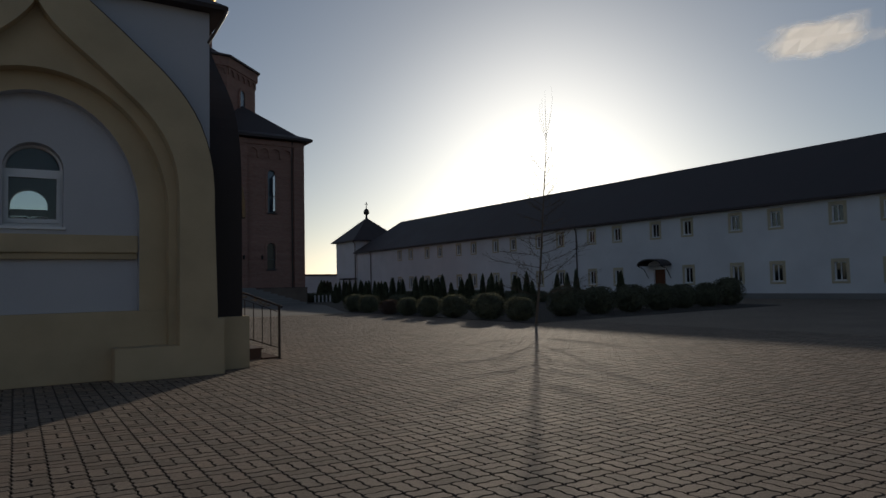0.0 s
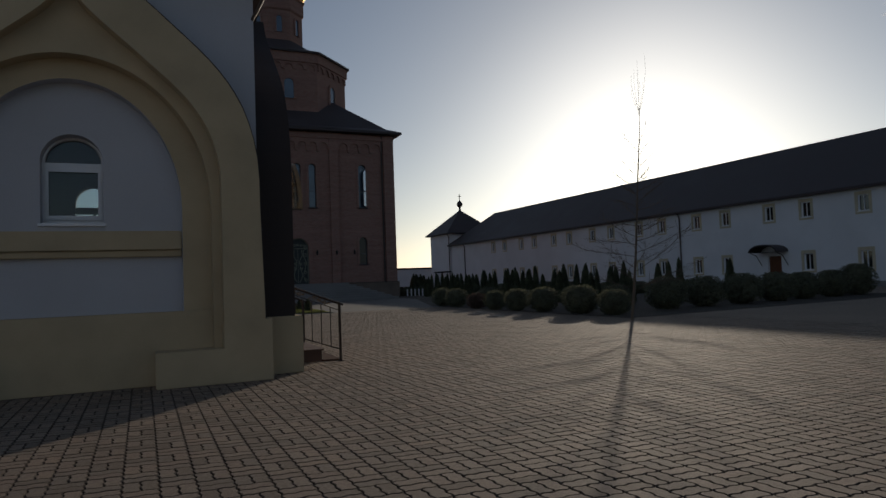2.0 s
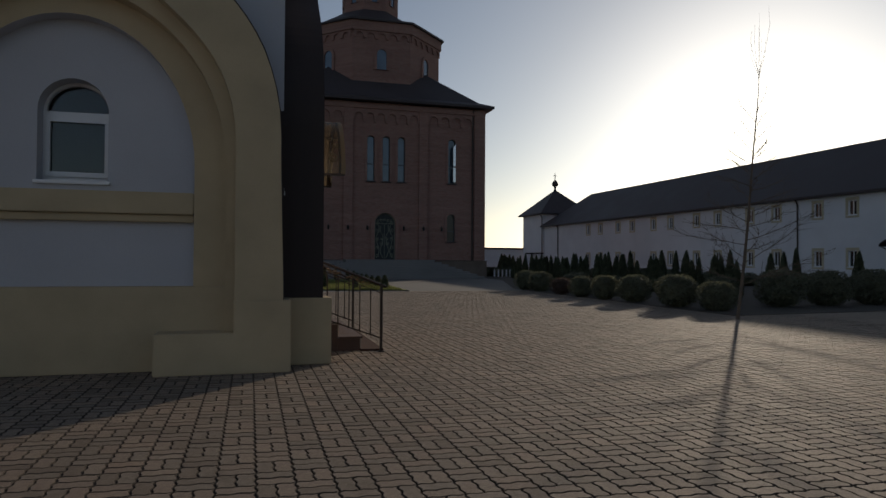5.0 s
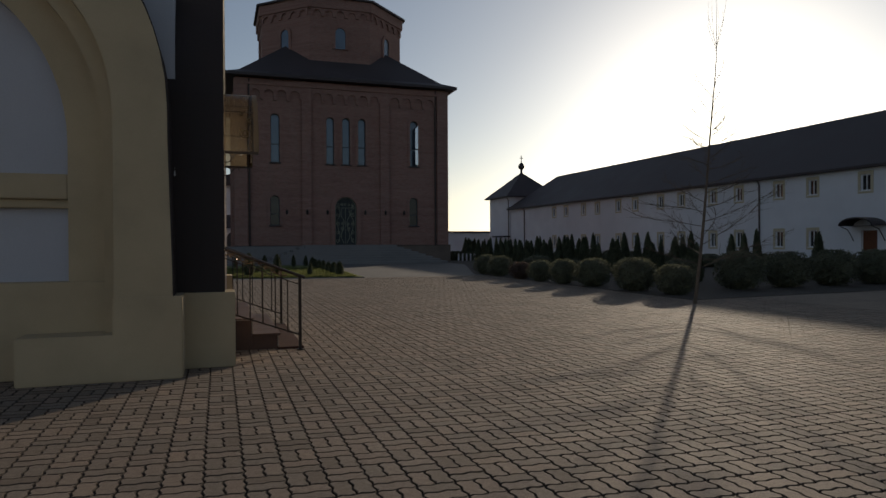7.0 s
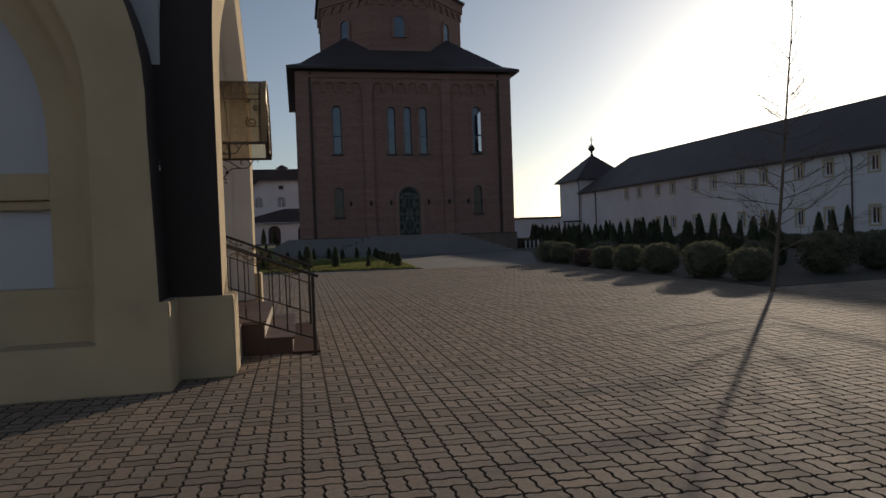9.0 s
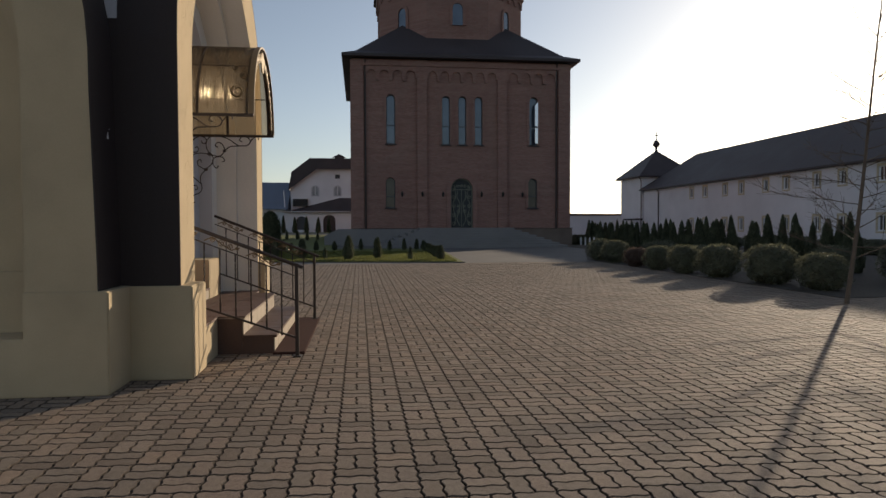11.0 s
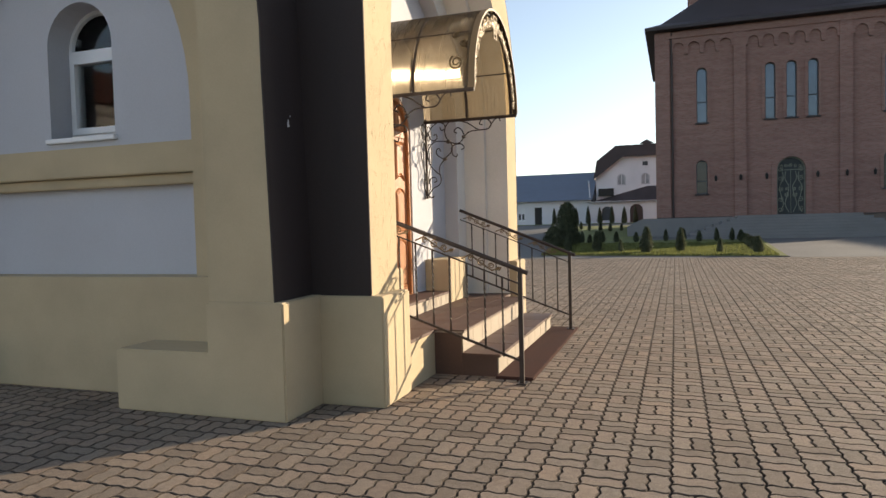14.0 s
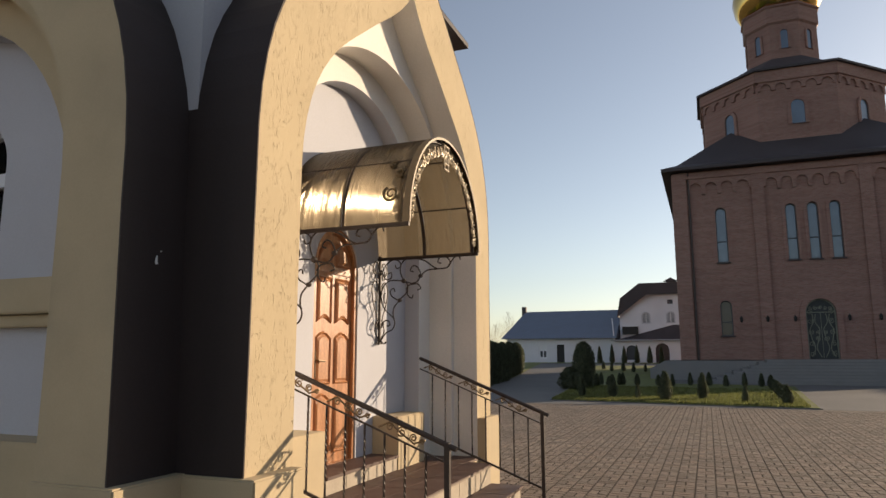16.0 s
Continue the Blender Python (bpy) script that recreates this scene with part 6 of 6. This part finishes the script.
# ---- bare trees ----
def bare_tree(x, y, height, spread, seed, label, low=0.18, limbs=16, lean=(0.0, 0.0)):
    rt = random.Random(seed)
    tree = thing("bare_tree", (x, y, 0), label, "tree")
    bm = bmesh.new()
    n = 12
    line = []
    px, py = x, y
    for i in range(n + 1):
        line.append(Vector((px, py, height * i / n)))
        px += rt.uniform(-0.03, 0.03) * height / 7 + lean[0] / n
        py += rt.uniform(-0.03, 0.03) * height / 7 + lean[1] / n
    tube(bm, line, 0.042 * height / 7, 8, 0.12)
    part("trunk", bm, bark, tree, "thin grey-brown trunk")
    twig = bmesh.new()
    for k in range(limbs):
        f = low + (0.93 - low) * (k + rt.random() * 0.6) / limbs
        p = line[0].lerp(line[-1], f)
        i = min(n - 1, int(f * n))
        p = line[i].lerp(line[i + 1], f * n - i)
        a = k * 2.4 + rt.uniform(-0.5, 0.5)
        reach = spread * (1.05 - f) ** 1.2 * rt.uniform(0.75, 1.15) + 0.15
        pts = [p]
        d = Vector((math.cos(a), math.sin(a), rt.uniform(0.5, 0.9))).normalized()
        for s in range(6):
            d = (d + Vector((rt.uniform(-0.18, 0.18), rt.uniform(-0.18, 0.18), 0.13))).normalized()
            pts.append(pts[-1] + d * reach / 6)
        lb = bmesh.new()
        tube(lb, pts, 0.012 * height / 7 * (1.2 - 0.6 * f), 5, 0.25)
        part("limb", lb, bark, tree)
        for s in range(2, 7):
            for q in range(2):
                e = Vector((rt.uniform(-1, 1), rt.uniform(-1, 1), rt.uniform(0.1, 1.0))).normalized()
                e = (e + d * 0.8).normalized()
                L = reach * rt.uniform(0.18, 0.42)
                m = pts[s] + e * L * 0.5 + Vector((0, 0, 0.03))
                tube(twig, [pts[s], m, pts[s] + e * L + Vector((rt.uniform(-0.05, 0.05), rt.uniform(-0.05, 0.05), 0.08))], 0.006 * height / 7, 4, 0.4)
                if rt.random() < 0.6:
                    e2 = (e + Vector((rt.uniform(-0.8, 0.8), rt.uniform(-0.8, 0.8), 0.3))).normalized()
                    tube(twig, [m, m + e2 * L * 0.5], 0.0045 * height / 7, 4, 0.5)
    part("crown", twig, bark, tree, "fine bare twigs")
    return tree




def young_tree(x, y, height, seed, label):
    """A young tree in winter: a thin leader, low spreading boughs with drooping twigs, a sheaf of upright shoots at the tip."""
    rt = random.Random(seed)
    tree = thing("bare_tree", (x, y, 0), label, "tree")
    spine = lambda f: Vector((x + 0.43 * min(1.0, f * 1.35) + 0.03 * math.sin(7 * f), y - 0.27 * min(1.0, f * 1.35), height * f))
    part("trunk", tubed([spine(0.82 * k / 14) for k in range(15)], 0.044, 8, 0.14), bark, tree, "thin grey-brown trunk")
    twig = bmesh.new()

    def bough(f, a, reach, climb, thick, fine):
        p, d = spine(f), Vector((math.cos(a), math.sin(a), climb)).normalized()
        pts = [p]
        for k in range(7):
            d = (d + Vector((rt.uniform(-0.14, 0.14), rt.uniform(-0.14, 0.14), rt.uniform(-0.06, 0.10)))).normalized()
            pts.append(pts[-1] + d * reach / 7)
        part("limb", tubed(pts, thick, 5, 0.25), bark, tree)
        for k in range(2, 8):
            for q in range(fine):
                e = (Vector((rt.uniform(-1, 1), rt.uniform(-1, 1), rt.uniform(-0.55, 0.5))) * 0.8 + d).normalized()
                L = reach * rt.uniform(0.12, 0.34)
                m = pts[k] + e * L * 0.55
                tube(twig, [pts[k], m, m + (e + Vector((0, 0, rt.uniform(-0.3, 0.3)))) * L * 0.5], 0.0042, 4, 0.45)
                if rt.random() < 0.6:
                    g = (e + Vector((rt.uniform(-0.8, 0.8), rt.uniform(-0.8, 0.8), rt.uniform(-0.4, 0.4)))).normalized()
                    tube(twig, [m, m + g * L * 0.55], 0.0034, 4, 0.5)

    for k in range(30):
        f = 0.11 + 0.43 * k / 29
        bough(f, k * 2.4 + rt.uniform(-0.4, 0.4), rt.uniform(1.0, 1.6) * (1.25 - 0.75 * (f - 0.13) / 0.42), rt.uniform(0.0, 0.6), 0.010, 3)
    for k in range(9):
        f = 0.53 + 0.13 * k / 8
        bough(f, k * 2.1, rt.uniform(0.35, 0.85), rt.uniform(0.7, 1.5), 0.007, 1)
    tip = bmesh.new()
    for k in range(8):
        f = 0.78 + 0.035 * (k % 4) / 4
        a, top = k * 0.8, rt.uniform(0.90, 1.03)
        p = spine(f)
        w = rt.uniform(0.06, 0.30)
        tube(tip, [p, p + Vector((w * 0.6 * math.cos(a), w * 0.6 * math.sin(a), height * (top - f) * 0.35)), p + Vector((w * math.cos(a), w * math.sin(a), height * (top - f) * 0.7)),
                   p + Vector((w * 0.9 * math.cos(a), w * 0.9 * math.sin(a), height * (top - f)))], 0.0038, 4, 0.4)
    part("shoots", tip, bark, tree, "upright shoots at the tip")
    part("crown", twig, bark, tree, "fine bare twigs")
    return tree


young_tree(11.75, 13.1, 7.6, 21, "slender leafless young tree at the yard's edge")
bare_tree(-26.6, 112.0, 9.0, 5.0, 5, "bare tree far behind the outbuilding", 0.3, 26)
bare_tree(-29.5, 114.0, 7.0, 5.0, 6, "bare tree far behind the outbuilding", 0.3, 26)


# ---- paving laid piece by piece ----
GAP, WAVE, DEEP, EDGE = 0.0050, 0.0096, 0.018, 0.0060


def paver_outline(upright, second):
    """The wavy outline of one piece inside its cell, corner to corner."""
    c, h = CELL, CELL / 2
    kinks = [(0, 0), (c * 0.11, WAVE), (c * 0.37, -WAVE), (c * 0.63, WAVE), (c * 0.89, -WAVE), (c, 0)]
    w = lambda s: float(np.interp(s, [k[0] for k in kinks], [k[1] for k in kinks]))
    o = h if second else 0.0
    cuts = [k[0] for k in kinks]
    q0, q1 = (c * 0.63, c * 0.89) if second else (c * 0.11, c * 0.37)
    line = [(s, o + w(s)) for s in cuts] + [(c + w(q0), q0), (c + w(q1), q1)]
    line += [(s, o + h + w(s)) for s in reversed(cuts)] + [(w(q1), q1), (w(q0), q0)]
    if upright:
        line = [(v, u) for u, v in line][::-1]
    mx, my = sum(p[0] for p in line) / len(line), sum(p[1] for p in line) / len(line)
    sx = 1 - GAP * 2 / (h if upright else c)
    sy = 1 - GAP * 2 / (c if upright else h)
    return [(mx + (u - mx) * sx, my + (v - my) * sy) for u, v in line]


OUTLINES = {(up, sec): paver_outline(up, sec) for up in (False, True) for sec in (False, True)}


def paver_shape(line, x, y, dz, verts, faces, skirt=True):
    n, b = len(line), len(verts)
    mx, my = sum(p[0] for p in line) / n, sum(p[1] for p in line) / n
    wx, wy = max(p[0] for p in line) - min(p[0] for p in line), max(p[1] for p in line) - min(p[1] for p in line)
    kx, ky = 1 - 2 * EDGE / wx, 1 - 2 * EDGE / wy
    verts += [(x + mx + (u - mx) * kx, y + my + (v - my) * ky, dz) for u, v in line]
    verts += [(x + u, y + v, dz - 0.006) for u, v in line]
    faces.append(tuple(range(b, b + n)))
    for i in range(n):
        j = (i + 1) % n
        faces.append((b + n + i, b + n + j, b + j, b + i))
    if skirt:
        verts += [(x + u, y + v, -DEEP) for u, v in line]
        faces += [(b + 2 * n + i, b + 2 * n + (i + 1) % n, b + n + (i + 1) % n, b + n + i) for i in range(n)]


def shade_edges(me):
    """Paints bevels and sides darker, standing in for the shade on them."""
    me.materials.append(paver_edge)
    me.polygons.foreach_set("material_index", [0 if f.loop_total > 4 else 1 for f in me.polygons])
    return me


PIECE = {}
for key, line in OUTLINES.items():
    vv, ff = [], []
    paver_shape(line, 0, 0, 0, vv, ff)
    PIECE[key] = shade_edges(tri_mesh("paver", vv, ff, paver))
pr = random.Random(17)
verts, faces = [], []
for i in range(NX0, NX1):
    for j in range(NY0, NY1):
        x, y = OX + i * CELL, OY + j * CELL
        if (x < 0.2 and 8.4 < y < 13.0) or (x > 12.6 and y > 14.4) or y > 28.2:
            continue
        for second in (False, True):
            up = (i + j) % 2 == 1
            dz = pr.uniform(-0.0022, 0.0012)
            if 9 <= i < 19 and 20 <= j < 35:
                ob = new("paver", PIECE[(up, second)])
                ob.location = (x, y, dz)
                ob.parent = yard
            else:
                paver_shape(OUTLINES[(up, second)], x, y, dz, verts, faces, j < 70)
more = new("pavers", shade_edges(tri_mesh("pavers", verts, faces, paver)))
more["kind"] = "stuff"
more["label"] = "wavy concrete pavers laid in basket weave"
more.parent = yard


# ---- thin cloud far off ----
def cloud_material(name, thin):
    m, nt, b = shader(name)
    tc = nt.nodes.new("ShaderNodeTexCoord")
    ns = node(nt, "ShaderNodeTexNoise", Scale=2.6, Detail=6.0)
    nt.links.new(tc.outputs["Generated"], ns.inputs["Vector"])
    gr = nt.nodes.new("ShaderNodeTexGradient")
    gr.gradient_type = "SPHERICAL"
    mp = nt.nodes.new("ShaderNodeMapping")
    mp.inputs["Location"].default_value = (-1, -1, -1)
    mp.inputs["Scale"].default_value = (2, 2, 2)
    nt.links.new(tc.outputs["Generated"], mp.inputs[0])
    nt.links.new(mp.outputs[0], gr.inputs[0])
    thick = maths(nt, "MULTIPLY", maths(nt, "SUBTRACT", maths(nt, "ADD", ns.outputs[0], gr.outputs[1]), thin), 2.2)
    nt.links.new(maths(nt, "MINIMUM", maths(nt, "MAXIMUM", thick, 0.0), 0.75), b.inputs["Alpha"])
    b.inputs["Roughness"].default_value = 1.0
    b.inputs["Specular IOR Level"].default_value = 0.0
    b.inputs["Base Color"].default_value = (0, 0, 0, 1)
    tr = node(nt, "ShaderNodeBsdfTranslucent", Color=(0.95, 0.93, 0.91, 1))
    cl = nt.nodes.new("ShaderNodeBsdfTransparent")
    mx = nt.nodes.new("ShaderNodeMixShader")
    nt.links.new(b.inputs["Alpha"].links[0].from_socket, mx.inputs[0])
    nt.links.new(cl.outputs[0], mx.inputs[1])
    nt.links.new(tr.outputs[0], mx.inputs[2])
    nt.links.new(mx.outputs[0], nt.nodes["Material Output"].inputs[0])
    return m


cloud_mat = cloud_material("thin_cloud", 0.72)
CLOUDS = [(1954, 1004, 696, 516, 179, 0.35)]   # place, width, height, tilt
for cx, cy, cz, w, h, tilt in CLOUDS:
    bm = bmesh.new()
    n = 12
    side = Vector((cy, -cx, 0)).normalized()
    up = Vector((0, 0, 1)) + side * tilt
    rows_ = [[bm.verts.new(Vector((cx, cy, cz)) + side * w * (i / n - 0.5) + up * h * (j / 4 - 0.5) + Vector((cx, cy, 0)).normalized() * w * 0.03 * math.sin(i * 0.7 + j)) for i in range(n + 1)] for j in range(5)]
    for a, b in zip(rows_, rows_[1:]):
        for i in range(n):
            bm.faces.new((a[i], a[i + 1], b[i + 1], b[i]))
    tagged(part("cloud", bm, cloud_mat), "thin white wisp of cloud", "cloud", kind="structure")
